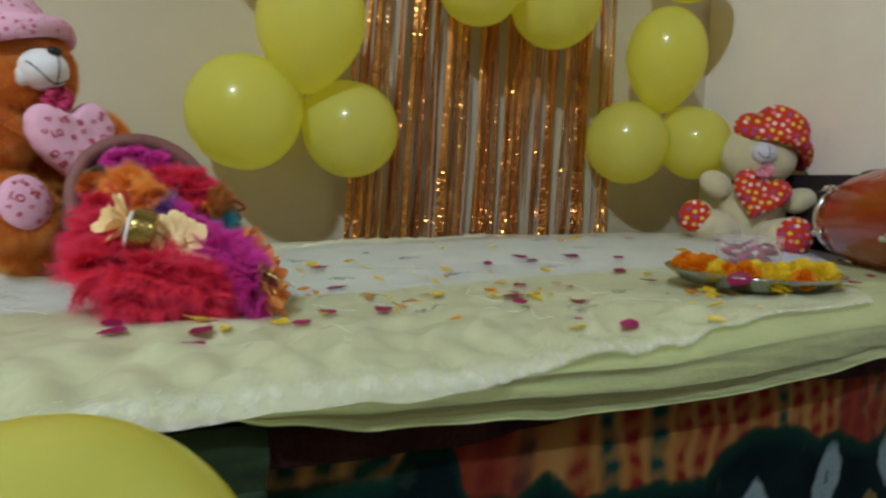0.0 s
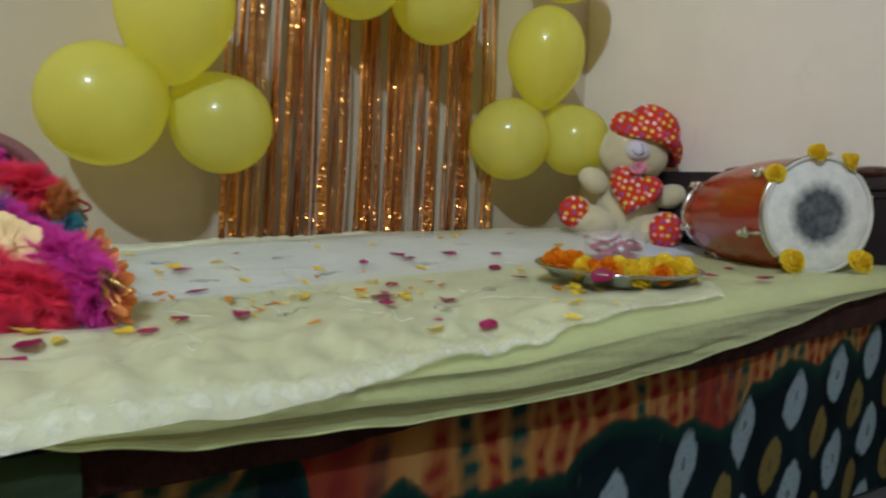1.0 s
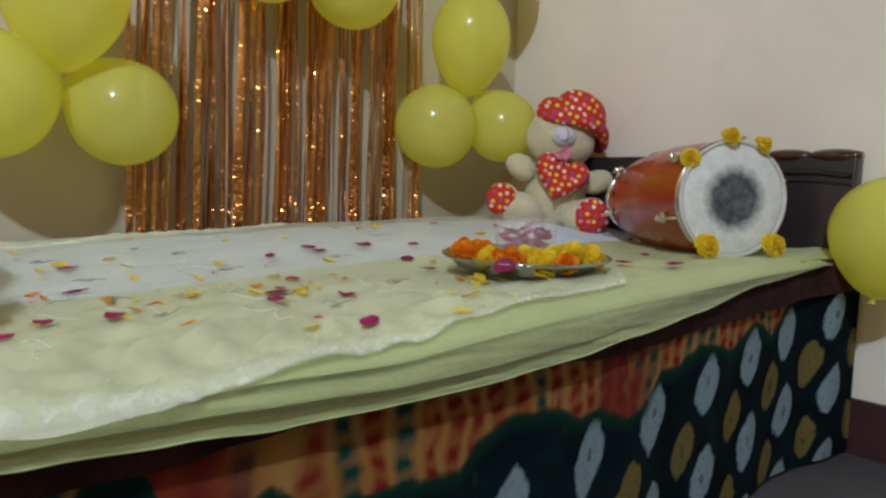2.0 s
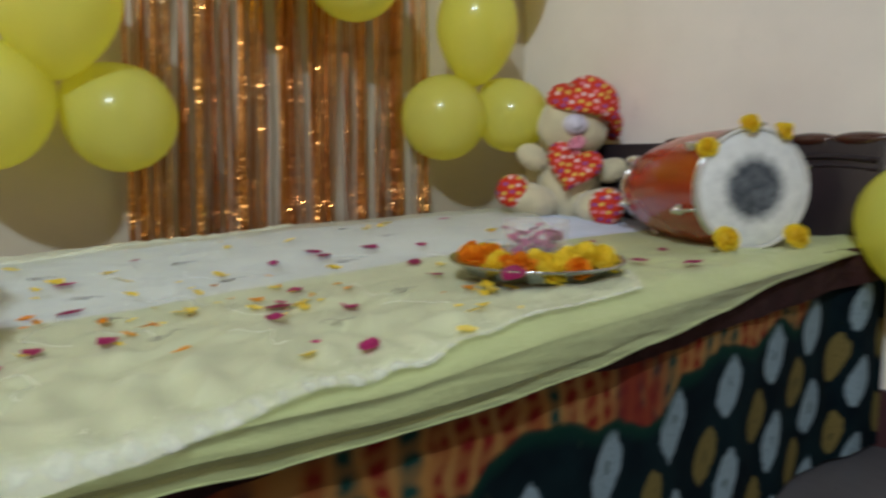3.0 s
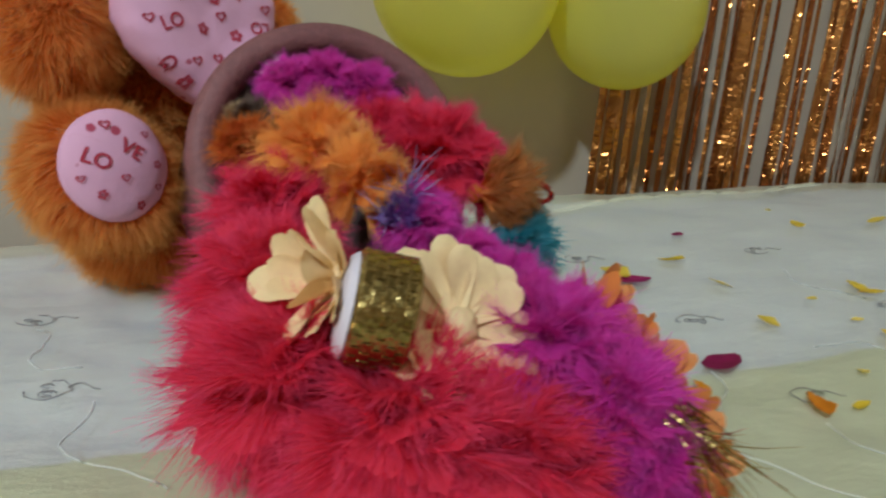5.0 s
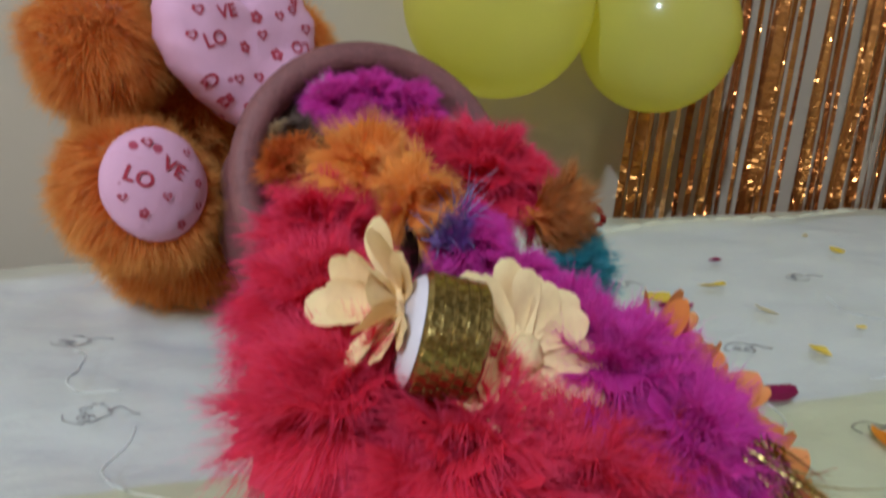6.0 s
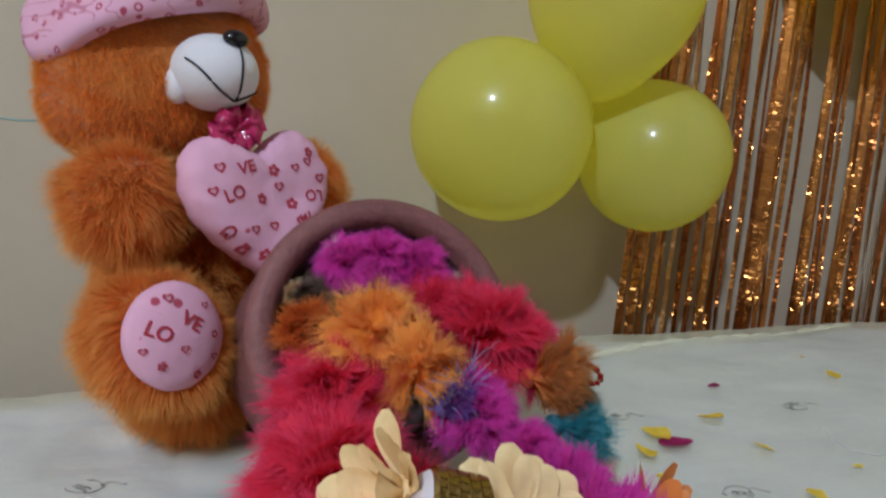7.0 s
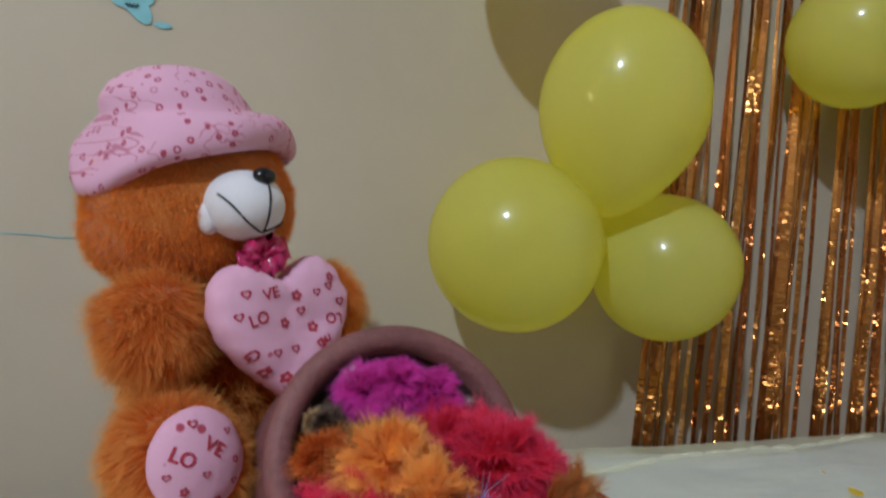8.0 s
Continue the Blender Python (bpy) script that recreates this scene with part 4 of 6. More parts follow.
# ---- balloons ----
def balloon_meshes():
    prof = []
    for k in range(33):
        t = math.pi * k / 32
        z = -math.cos(t)
        r = math.sin(t)
        if z < 0:
            z *= 1 + 0.16 * (-z) ** 2.2
            r *= 1 - 0.10 * (-z) ** 2
        prof.append((max(r, 0.03), z * 1.0))
    v, f = lathe(prof, 48, True)
    body = mesh_from("skin", v, f, M_BALLOON)
    neck = [(0.030, -1.15), (0.045, -1.17), (0.055, -1.185), (0.040, -1.20), (0.060, -1.225), (0.085, -1.26), (0.070, -1.262), (0.02, -1.21)]
    v, f = lathe(neck, 16)
    return body, mesh_from("knot", v, f, M_BALLOON)


B_SKIN, B_KNOT = balloon_meshes()


def balloon(centre, r, down=(0, 0, -1), label="inflated yellow balloon taped to the wall", group="yellow balloons", long=1.0):
    """down: the way its knot points."""
    turn = Vector(down).to_track_quat("-Z", "Y").to_matrix().to_4x4()
    ob = thing("balloon", label, "balloon", group, Matrix.Translation(centre) @ turn @ Matrix.Diagonal((r, r, r * long, 1)))
    part("skin", B_SKIN, None, ob)
    part("knot", B_KNOT, None, ob)
    return ob


WALLED = "inflated yellow balloon in a cluster on the wall"
balloon((0.485, 1.547, 0.744), 0.1195, (0.75, 0.3, 0.35), WALLED)
balloon((0.721, 1.548, 0.724), 0.107, (-0.6, 0.3, 0.6), WALLED)
balloon((0.610, 1.500, 0.938), 0.113, (-0.06, 0.2, -0.95), WALLED, long=1.16)
balloon((0.483, 1.52, 1.195), 0.112, (0.5, 0.5, 0.2), WALLED)
balloon((1.045, 1.545, 1.100), 0.106, (0.3, 0.5, 0.5), WALLED)
balloon((1.272, 1.545, 1.082), 0.116, (-0.3, 0.5, 0.6), WALLED)
balloon((1.566, 1.572, 0.745), 0.116, (0.5, 0.3, 0.6), WALLED)
balloon((1.757, 1.50, 0.751), 0.102, (-0.5, 0.3, 0.7), WALLED)
balloon((1.640, 1.515, 0.985), 0.110, (0.03, 0.12, -1.0), WALLED, long=1.22)
balloon((1.72, 1.52, 1.26), 0.116, (0.1, 0.5, 0.4), WALLED)
balloon((1.879, 0.508, 0.51), 0.116, (-0.25, 0.1, -0.95), "inflated yellow balloon tied at the headboard's end")
balloon((0.119, 0.392, 0.385), 0.105, (-0.4, 0.1, -0.9), "inflated yellow balloon hanging at the bed's front edge")


# ---- plush bears ----
def fur_on(shapes, count, length, width, skip=None, clump=0.42):
    """Hairs on the outside of a set of ellipsoids (centre, radii, turn)."""
    mats = [pose(*c, *t) @ Matrix.Diagonal((*r, 1)) for c, r, t in shapes]
    invs = [np.array(m.inverted()) for m in mats]
    area = [(r[0] * r[1] + r[1] * r[2] + r[0] * r[2]) for _, r, _ in shapes]
    roots, ways = [], []
    for m, a in zip(mats, area):
        n = int(count * a / sum(area))
        d = ball_points(n)
        mm = np.array(m)
        p = d @ mm[:3, :3].T + mm[:3, 3]
        nrm = d @ np.linalg.inv(mm[:3, :3])
        nrm /= np.linalg.norm(nrm, axis=1, keepdims=True)
        keep = np.ones(n, bool)
        for inv, other in zip(invs, mats):
            if other is not m:
                q = p @ inv[:3, :3].T + inv[:3, 3]
                keep &= (q ** 2).sum(1) > 0.97
        if skip:
            keep &= ~skip(p)
        roots.append(p[keep]), ways.append(nrm[keep])
    roots, ways = np.concatenate(roots), np.concatenate(ways)
    # hairs lie over and gather in locks, each drawn to its lock's own tip
    lock = np.array([noise.noise_vector(Vector(p) * 38) for p in roots])
    fine = np.array([noise.noise_vector(Vector(p) * 120 + Vector((5, 1, 9))) for p in roots])
    ways = ways * 0.85 + lock * clump + fine * clump * 0.55 + np.array([0, 0, -0.30])
    ways /= np.linalg.norm(ways, axis=1, keepdims=True)
    grow = 1.0 + 0.55 * np.array([noise.noise(Vector(p) * 60 + Vector((2, 7, 3))) for p in roots])
    lens = length * nrg.uniform(0.6, 1.15, len(roots)) * grow
    return strands(roots, ways, lens, width, 0.15, 3, 0.12)


def heart(width, height, depth, material):
    """A stuffed heart, facing -y."""

    def fn(u, v):
        a = u * 2 * math.pi
        hx, hz = 16 * math.sin(a) * abs(math.sin(a)) ** 1.3, 3.2 * math.exp(-(min(a, 2 * math.pi - a) / 0.42) ** 2) + 13 * math.cos(a) - 5 * math.cos(2 * a) - 2 * math.cos(3 * a) - math.cos(4 * a)
        r = math.sin(v * math.pi) ** 0.55
        hx, hz = hx / 16 * width / 2 * r, (hz + 2.5) / 14.5 * height / 2 * r
        pucker = 0.06 * depth * math.sin(23 * a) * smooth((r - 0.75) / 0.2) + 0.10 * depth * noise.noise((hx * 55, hz * 55, 2.0))
        return (hx, -depth * math.cos(v * math.pi) * (0.62 + 0.38 * r) + pucker, hz)

    v, f = grid(80, 26, fn)
    me = mesh_from("heart_cushion", v, f, material)
    bm = bmesh.new()
    bm.from_mesh(me)
    bmesh.ops.remove_doubles(bm, verts=bm.verts, dist=1e-5)
    bmesh.ops.recalc_face_normals(bm, faces=bm.faces)
    bm.to_mesh(me)
    bm.free()
    return me


def hat(radius, crown, brim, material, sag=0.25, droop=0.0, lean=0.0):
    """A soft bucket hat with a drooping padded brim, open below."""
    prof = [(0.02, crown), (0.22, crown * 0.99), (0.42, crown * 0.94), (0.60, crown * 0.84), (0.74, crown * 0.70), (0.84, crown * 0.53), (0.90, crown * 0.37), (0.94, 0.19), (1.02, 0.15), (1.13, 0.13), (1.24, 0.07), (1.33, -0.04), (1.37, -0.16), (1.35, -0.28), (1.26, -0.35), (1.14, -0.31), (1.00, -0.16), (0.92, -0.04)]
    verts, faces = [], []
    sides = 56
    for n, (r, z) in enumerate(prof):
        for k in range(sides):
            a = 2 * math.pi * k / sides
            w = 1 + 0.04 * math.sin(3 * a + 1) + 0.05 * noise.noise((math.cos(a) * 2, math.sin(a) * 2, n * 0.4)) + 0.022 * noise.noise((math.cos(a) * 6, math.sin(a) * 6, n * 0.7))
            dz = -sag * brim * (0.35 * math.sin(2 * a + 0.6)) * smooth((r - 0.9) / 0.4)
            dz -= droop * max(0.0, -math.cos(a)) ** 4 * smooth((r - 0.95) / 0.35)
            verts.append((radius * (r * w * math.cos(a) - 0.16 * lean * smooth(z / 0.4)), radius * r * w * math.sin(a), radius * (z + dz)))
    for j in range(len(prof) - 1):
        for k in range(sides):
            p, q = j * sides + k, j * sides + (k + 1) % sides
            faces.append((p, q, q + sides, p + sides))
    faces.append(tuple(range(sides)))
    return mesh_from("hat", verts, faces, material)


def bow(size, material, parent, at):
    """A crumpled ribbon bow: a small knot with many crushed loops and two tails."""
    knot = place(part("bow", blob(bmesh.new(), (0, -size * 0.15, 0), (size * 0.22, size * 0.20, size * 0.24), rows=12, lump=0.5), material, parent, "crumpled ribbon bow tied under the chin"), at)
    for k, way in enumerate((160, 195, 215, 128, 22, -12, -40, 55, -75, -100)):
        c, s = math.cos(math.radians(way)), math.sin(math.radians(way))
        reach = size * (0.62 + 0.28 * abs(c)) * (0.85 + 0.3 * ((k * 37) % 10) / 10)

        def loop(u, v, c=c, s=s, reach=reach, k=k):
            out = reach * math.sin(math.pi * u)
            side = size * (v - 0.5) * (0.30 + 0.45 * math.sin(math.pi * u))
            crush = 0.20 * size * noise.noise((u * 4.0, v * 2.4, k * 1.7)) + 0.07 * size * math.sin(17 * u + 5 * v + k)
            return (c * out - s * side + 0.4 * crush, -size * 0.30 * math.sin(2 * math.pi * u) - 0.16 * size + crush, s * out + c * side + 0.4 * crush)

        v, f = grid(26, 8, loop)
        part("loop", mesh_from("loop", v, f, material), None, knot)
    for s in (-1, 1):
        v, f = grid(20, 5, lambda u, v: (s * size * (0.05 + 0.30 * u + 0.24 * (v - 0.5)), -size * (0.14 + 0.14 * math.sin(7 * u + 2 * v)), -size * 1.2 * u - 0.05 * size))
        part("tail", mesh_from("tail", v, f, material), None, knot)
    return knot


def surface_text(words, size, spin, centre, radii, turn, material, parent, lift=0.0012, shift=(0, 0)):
    """Printed letters laid on the -y side of an ellipsoid."""
    me = letters(words, size, material)
    c, s = math.cos(math.radians(spin)), math.sin(math.radians(spin))
    m = pose(*centre, *turn)
    for v in me.vertices:
        x, z = c * v.co.x - s * v.co.y + shift[0], s * v.co.x + c * v.co.y + shift[1]
        k = max(0.02, 1 - (x / radii[0]) ** 2 - (z / radii[2]) ** 2)
        v.co = m @ Vector((x, -radii[1] * math.sqrt(k) - lift, z))
    return part("printed_lettering", me, None, parent, "crimson printed letters")


def motif(kind, size):
    """A small printed flower, or the outline of a heart, in its own x-y plane."""
    bm = bmesh.new()

    def ring(cx, cy, r, w, fn=None):
        n = 18
        loops = []
        for k in (1.0, 1.0 - w):
            pts = []
            for j in range(n):
                t = 2 * math.pi * j / n
                if fn:
                    x, y = fn(t)
                else:
                    x, y = math.cos(t), math.sin(t)
                pts.append(bm.verts.new((cx + r * k * x, cy + r * k * y, 0)))
            loops.append(pts)
        for j in range(n):
            bm.faces.new((loops[0][j], loops[0][(j + 1) % n], loops[1][(j + 1) % n], loops[1][j]))

    if kind == "flower":
        for k in range(5):
            t = 2 * math.pi * k / 5
            ring(0.62 * size * math.cos(t), 0.62 * size * math.sin(t), 0.36 * size, 0.8)
    else:
        ring(0, 0, size, 0.45, lambda t: (math.sin(t) ** 3, (13 * math.cos(t) - 5 * math.cos(2 * t) - 2 * math.cos(3 * t) - math.cos(4 * t)) / 16))
    me = bpy.data.meshes.new("printed_" + kind)
    bm.to_mesh(me)
    bm.free()
    return finish(me, M_INK, False)


def big_bear():
    at = pose(0.080, 1.394, 0.449, 0, 0, 26)
    ob = thing("teddy_bear", "large orange plush bear in a pink printed hat", "teddy bear", at=at)
    shapes = [
        ((0.024, 0.004, 0.125), (0.070, 0.080, 0.118), (0, 0, 0)),
        ((-0.010, -0.008, 0.312), (0.096, 0.090, 0.088), (0, 2, 0)),
        ((-0.064, -0.068, 0.201), (0.040, 0.042, 0.042), (10, -18, 0)),
        ((0.126, -0.030, 0.210), (0.042, 0.044, 0.044), (10, 22, 0)),
        ((-0.056, -0.118, 0.098), (0.047, 0.062, 0.046), (12, 0, 0)),
        ((0.085, -0.020, 0.052), (0.046, 0.046, 0.046), (12, 0, 0)),
        ((-0.006, -0.078, 0.040), (0.050, 0.060, 0.040), (0, 0, 0)),
        ((-0.012, -0.006, 0.287), (0.094, 0.084, 0.064), (0, 0, 0)),
    ]
    for (c, r, t), name in zip(shapes, ("torso", "head", "arm", "arm", "leg", "leg", "thigh", "jaw")):
        part(name, blob(bmesh.new(), c, r, t, 22, 0, 0.05), M_ORANGEPLUSH, ob)
    pad_c, pad_r, pad_t = (-0.064, -0.171, 0.112), (0.0375, 0.0175, 0.040), (-14, 0, 0)
    pads = [(pad_c, pad_r, pad_t)]

    def skip(p):
        near = np.zeros(len(p), bool)
        for c, r, _ in pads:
            near |= (((p - np.array(c)) / (np.array(r) * 0.86 + np.array([0, 0.02, 0]))) ** 2).sum(1) < 1
        near |= (((p - np.array((-0.008, -0.112, 0.318))) / np.array((0.036, 0.05, 0.034))) ** 2).sum(1) < 1
        near |= (p[:, 2] > np.where(p[:, 0] < -0.03, 0.352, 0.374)) & (np.hypot(p[:, 0], p[:, 1]) < 0.13)
        return near

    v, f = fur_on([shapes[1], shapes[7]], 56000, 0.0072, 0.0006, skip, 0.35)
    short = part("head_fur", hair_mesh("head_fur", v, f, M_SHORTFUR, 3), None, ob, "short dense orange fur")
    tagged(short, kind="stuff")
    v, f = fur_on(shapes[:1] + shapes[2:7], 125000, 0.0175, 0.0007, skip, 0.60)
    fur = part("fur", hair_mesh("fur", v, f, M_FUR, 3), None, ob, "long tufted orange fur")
    tagged(fur, kind="stuff")
    for c, r, t in pads:
        pad = part("sole_pad", blob(bmesh.new(), c, r, t, 22, 0, 0.03), M_PRINTED_OPEN, ob, "pink printed sole pad")
        surface_text("LO", 0.0150, -28, c, r, t, M_INK, pad, shift=(-0.017, 0.004))
        surface_text("VE", 0.0150, -36, c, r, t, M_INK, pad, shift=(0.007, 0.009))
        for kind, size, x, z in (("flower", 0.0036, -0.016, -0.020), ("flower", 0.0036, 0.010, -0.030), ("flower", 0.0034, 0.025, -0.002), ("heart", 0.0034, 0.000, -0.010), ("heart", 0.0040, -0.007, 0.028), ("heart", 0.0032, 0.020, 0.020), ("heart", 0.0030, 0.024, -0.018), ("heart", 0.0030, -0.028, -0.008)):
            me = motif(kind, size)
            mm = pose(*c, *t)
            for v in me.vertices:
                px, pz = v.co.x + x, v.co.y + z
                k = max(0.02, 1 - (px / r[0]) ** 2 - (pz / r[2]) ** 2)
                v.co = mm @ Vector((px, -r[1] * math.sqrt(k) - 0.0012, pz))
            part("printed_" + kind, me, None, pad, "crimson printed " + kind)
    snout = part("snout", blob(bmesh.new(), (-0.002, -0.100, 0.312), (0.035, 0.042, 0.0315), (0, 0, 0), 22), M_WHITEPLUSH, ob, "white velour snout")
    part("cheek", blob(bmesh.new(), (-0.029, -0.092, 0.300), (0.011, 0.013, 0.016), (0, 0, 0), 12), M_WHITEPLUSH, snout)
    part("nose", blob(bmesh.new(), (0.001, -0.130, 0.338), (0.0105, 0.0085, 0.007), (25, 0, 0), 14), M_BLACK, snout, "glossy black nose")

    def seam(fn):
        pts = []
        for k in range(15):
            x, z = fn(k / 14)
            x, z = 0.9 * x, 0.9 * z
            q = max(0.03, 1 - (x / 0.036) ** 2 - (z / 0.0325) ** 2)
            pts.append((-0.002 + x, -0.100 - 0.0426 * math.sqrt(q), 0.312 + z))
        v, f = tube(pts, 0.0009, 6)
        part("stitched_seam", mesh_from("stitched_seam", v, f, M_THREAD), None, snout, "black stitched line")

    seam(lambda t: (0.006 - 0.002 * math.sin(3 * t), 0.026 - 0.052 * t))
    seam(lambda t: (0.004 - 0.040 * t, -0.026 + 0.034 * t - 0.006 * math.sin(math.pi * t)))
    seam(lambda t: (0.004 + 0.028 * t, -0.026 + 0.012 * t))
    place(part("hat", hat(0.077, 0.78, 1.0, M_PRINTED, 0.35, 0.45, 1.0), None, ob, "soft pink hat with a crimson print"), pose(-0.017, -0.008, 0.383, 2, -5, 0))
    hc = pose(0.036, -0.122, 0.196, -14, -8, 4)
    cushion = place(part("heart_cushion", heart(0.140, 0.142, 0.030, M_PRINTED_HEART), None, ob, "pink heart cushion with a crimson print"), hc)
    tree = BVHTree.FromPolygons([v.co for v in cushion.data.vertices], [tuple(p.vertices) for p in cushion.data.polygons])

    def on_heart(x, z):
        hit = tree.ray_cast(Vector((x, -0.2, z)), Vector((0, 1, 0)))[0] or tree.find_nearest(Vector((x, -0.02, z)))[0]
        return (hit.x, hit.y - 0.0009, hit.z)

    for w, sz, sp, sh in (("LO", 0.015, 10, (-0.037, 0.019)), ("VE", 0.014, 6, (-0.021, 0.039)), ("VE", 0.017, 10, (-0.010, -0.040)), ("LO", 0.014, 170, (0.040, 0.008)), ("VE", 0.015, 100, (0.026, -0.014)), ("LO", 0.014, 20, (-0.050, -0.012))):
        me = letters(w, sz, M_INK)
        c, s = math.cos(math.radians(sp)), math.sin(math.radians(sp))
        for v in me.vertices:
            v.co = on_heart(c * v.co.x - s * v.co.y + sh[0], s * v.co.x + c * v.co.y + sh[1])
        part("printed_lettering", me, None, cushion, "crimson printed letters")
    for kind, size, x, z in (("flower", 0.0042, 0.016, 0.004), ("flower", 0.0040, -0.020, -0.034), ("flower", 0.0040, 0.030, -0.028), ("heart", 0.0038, -0.044, 0.042), ("heart", 0.0036, 0.006, 0.020), ("heart", 0.0036, 0.040, 0.038), ("heart", 0.0036, -0.006, -0.012), ("heart", 0.0040, 0.050, 0.022), ("heart", 0.0036, 0.012, -0.026), ("heart", 0.0034, -0.026, -0.012), ("heart", 0.0034, -0.054, 0.024), ("heart", 0.0034, 0.026, 0.034), ("flower", 0.0042, 0.004, 0.034), ("flower", 0.0040, -0.012, 0.012), ("heart", 0.0040, 0.020, -0.012), ("flower", 0.0038, 0.044, 0.046), ("heart", 0.0040, -0.030, -0.052), ("flower", 0.0040, -0.036, -0.026), ("flower", 0.0040, 0.010, -0.056)):
        me = motif(kind, 1.3 * size)
        for v in me.vertices:
            v.co = on_heart(v.co.x + x, v.co.y + z)
        part("printed_" + kind, me, None, cushion, "crimson printed " + kind)
    bow(0.026, M_RIBBON, ob, pose(0.012, -0.112, 0.268, 0, 0, 0))
    return ob


big_bear()


def small_bear():
    fx, fy = -0.645, -0.765
    at = pose(1.830, 1.360, 0.457, 0, 3, math.degrees(math.atan2(fx, -fy)))
    ob = thing("teddy_bear", "cream plush bear in a red dotted hat", "teddy bear", at=at)
    shapes = [
        ((0.0, 0.0, 0.100), (0.088, 0.080, 0.105), (0, 0, 0)),
        ((0.000, -0.012, 0.260), (0.096, 0.090, 0.088), (0, 6, 0)),
        ((-0.106, -0.030, 0.172), (0.046, 0.035, 0.035), (0, 30, 0)),
        ((0.110, -0.030, 0.146), (0.048, 0.035, 0.034), (0, -18, 0)),
        ((-0.105, -0.060, 0.055), (0.082, 0.062, 0.048), (0, 10, 38)),
        ((0.070, -0.085, 0.048), (0.062, 0.078, 0.048), (0, 0, -20)),
        ((-0.155, -0.085, 0.078), (0.045, 0.042, 0.048), (0, 0, 0)),
        ((0.080, -0.128, 0.052), (0.048, 0.045, 0.052), (0, 0, 0)),
    ]
    for (c, r, t), name in zip(shapes, ("torso", "head", "arm", "arm", "leg", "leg", "foot", "foot")):
        part(name, blob(bmesh.new(), c, r, t, 22, 0, 0.04), M_CREAMPLUSH, ob)
    for c, r in (((-0.162, -0.104, 0.082), (0.042, 0.030, 0.044)), ((0.080, -0.150, 0.054), (0.046, 0.032, 0.049))):
        part("sole_pad", blob(bmesh.new(), c, r, (0, 0, 0), 20, 0, 0.03), M_DOTTED, ob, "red dotted sole pad")
    snout = part("snout", blob(bmesh.new(), (-0.006, -0.096, 0.262), (0.034, 0.026, 0.028), (0, 8, 0), 18), M_LILAC, ob, "pale lilac snout")

    def seam(fn):
        pts = []
        for k in range(11):
            x, z = fn(k / 10)
            q = max(0.03, 1 - (x / 0.034) ** 2 - (z / 0.028) ** 2)
            pts.append((-0.006 + x, -0.096 - 0.0265 * math.sqrt(q), 0.262 + z))
        v, f = tube(pts, 0.0010, 6)
        part("stitched_seam", mesh_from("stitched_seam", v, f, M_THREAD), None, snout, "black stitched smile")

    seam(lambda t: (0.004 + 0.004 * math.sin(3 * t), 0.018 - 0.030 * t))
    seam(lambda t: (-0.020 + 0.040 * t, 0.0 - 0.014 * math.sin(math.pi * t)))
    place(part("hat", hat(0.084, 0.92, 1.0, M_DOTTED, 0.8), None, ob, "floppy red hat with coloured dots"), pose(0.040, -0.008, 0.318, 8, 27, 0))
    place(part("heart_cushion", heart(0.150, 0.125, 0.030, M_DOTTED), None, ob, "red heart cushion with coloured dots"), pose(-0.006, -0.098, 0.146, -10, 14, 0))
    bow(0.024, M_PINKRIBBON, ob, pose(-0.004, -0.118, 0.214, 0, 0, 0))
    return ob


small_bear()


# ---- clay pot and the flowers that spill from it ----
def clay_pot():
    mouth = Vector((0.07, -0.92, 0.39)).normalized()
    turn = mouth.to_track_quat("Z", "Y").to_matrix().to_4x4()
    ob = thing("clay_pot", "mauve clay pot lying on its side on the bed", "pot", at=Matrix.Translation((0.250, 1.180, 0.569)) @ turn)
    prof = [(0.0004, -0.196), (0.02, -0.195), (0.055, -0.192), (0.088, -0.172), (0.101, -0.135), (0.105, -0.105), (0.103, -0.072), (0.095, -0.045), (0.091, -0.030), (0.095, -0.016), (0.102, -0.007), (0.1055, 0.001), (0.1045, 0.008), (0.099, 0.0125), (0.092, 0.0125), (0.086, 0.009), (0.083, -0.002)]
    v, f = lathe(prof, 64)
    part("body", mesh_from("body", v, f, M_CLAY), None, ob)
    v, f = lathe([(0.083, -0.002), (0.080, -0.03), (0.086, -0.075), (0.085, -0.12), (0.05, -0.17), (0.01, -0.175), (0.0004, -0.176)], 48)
    part("inside", mesh_from("inside", v, f, M_SHADEDIN), None, ob, "inside of the pot, coloured dark as if in shade")
    return ob


clay_pot()


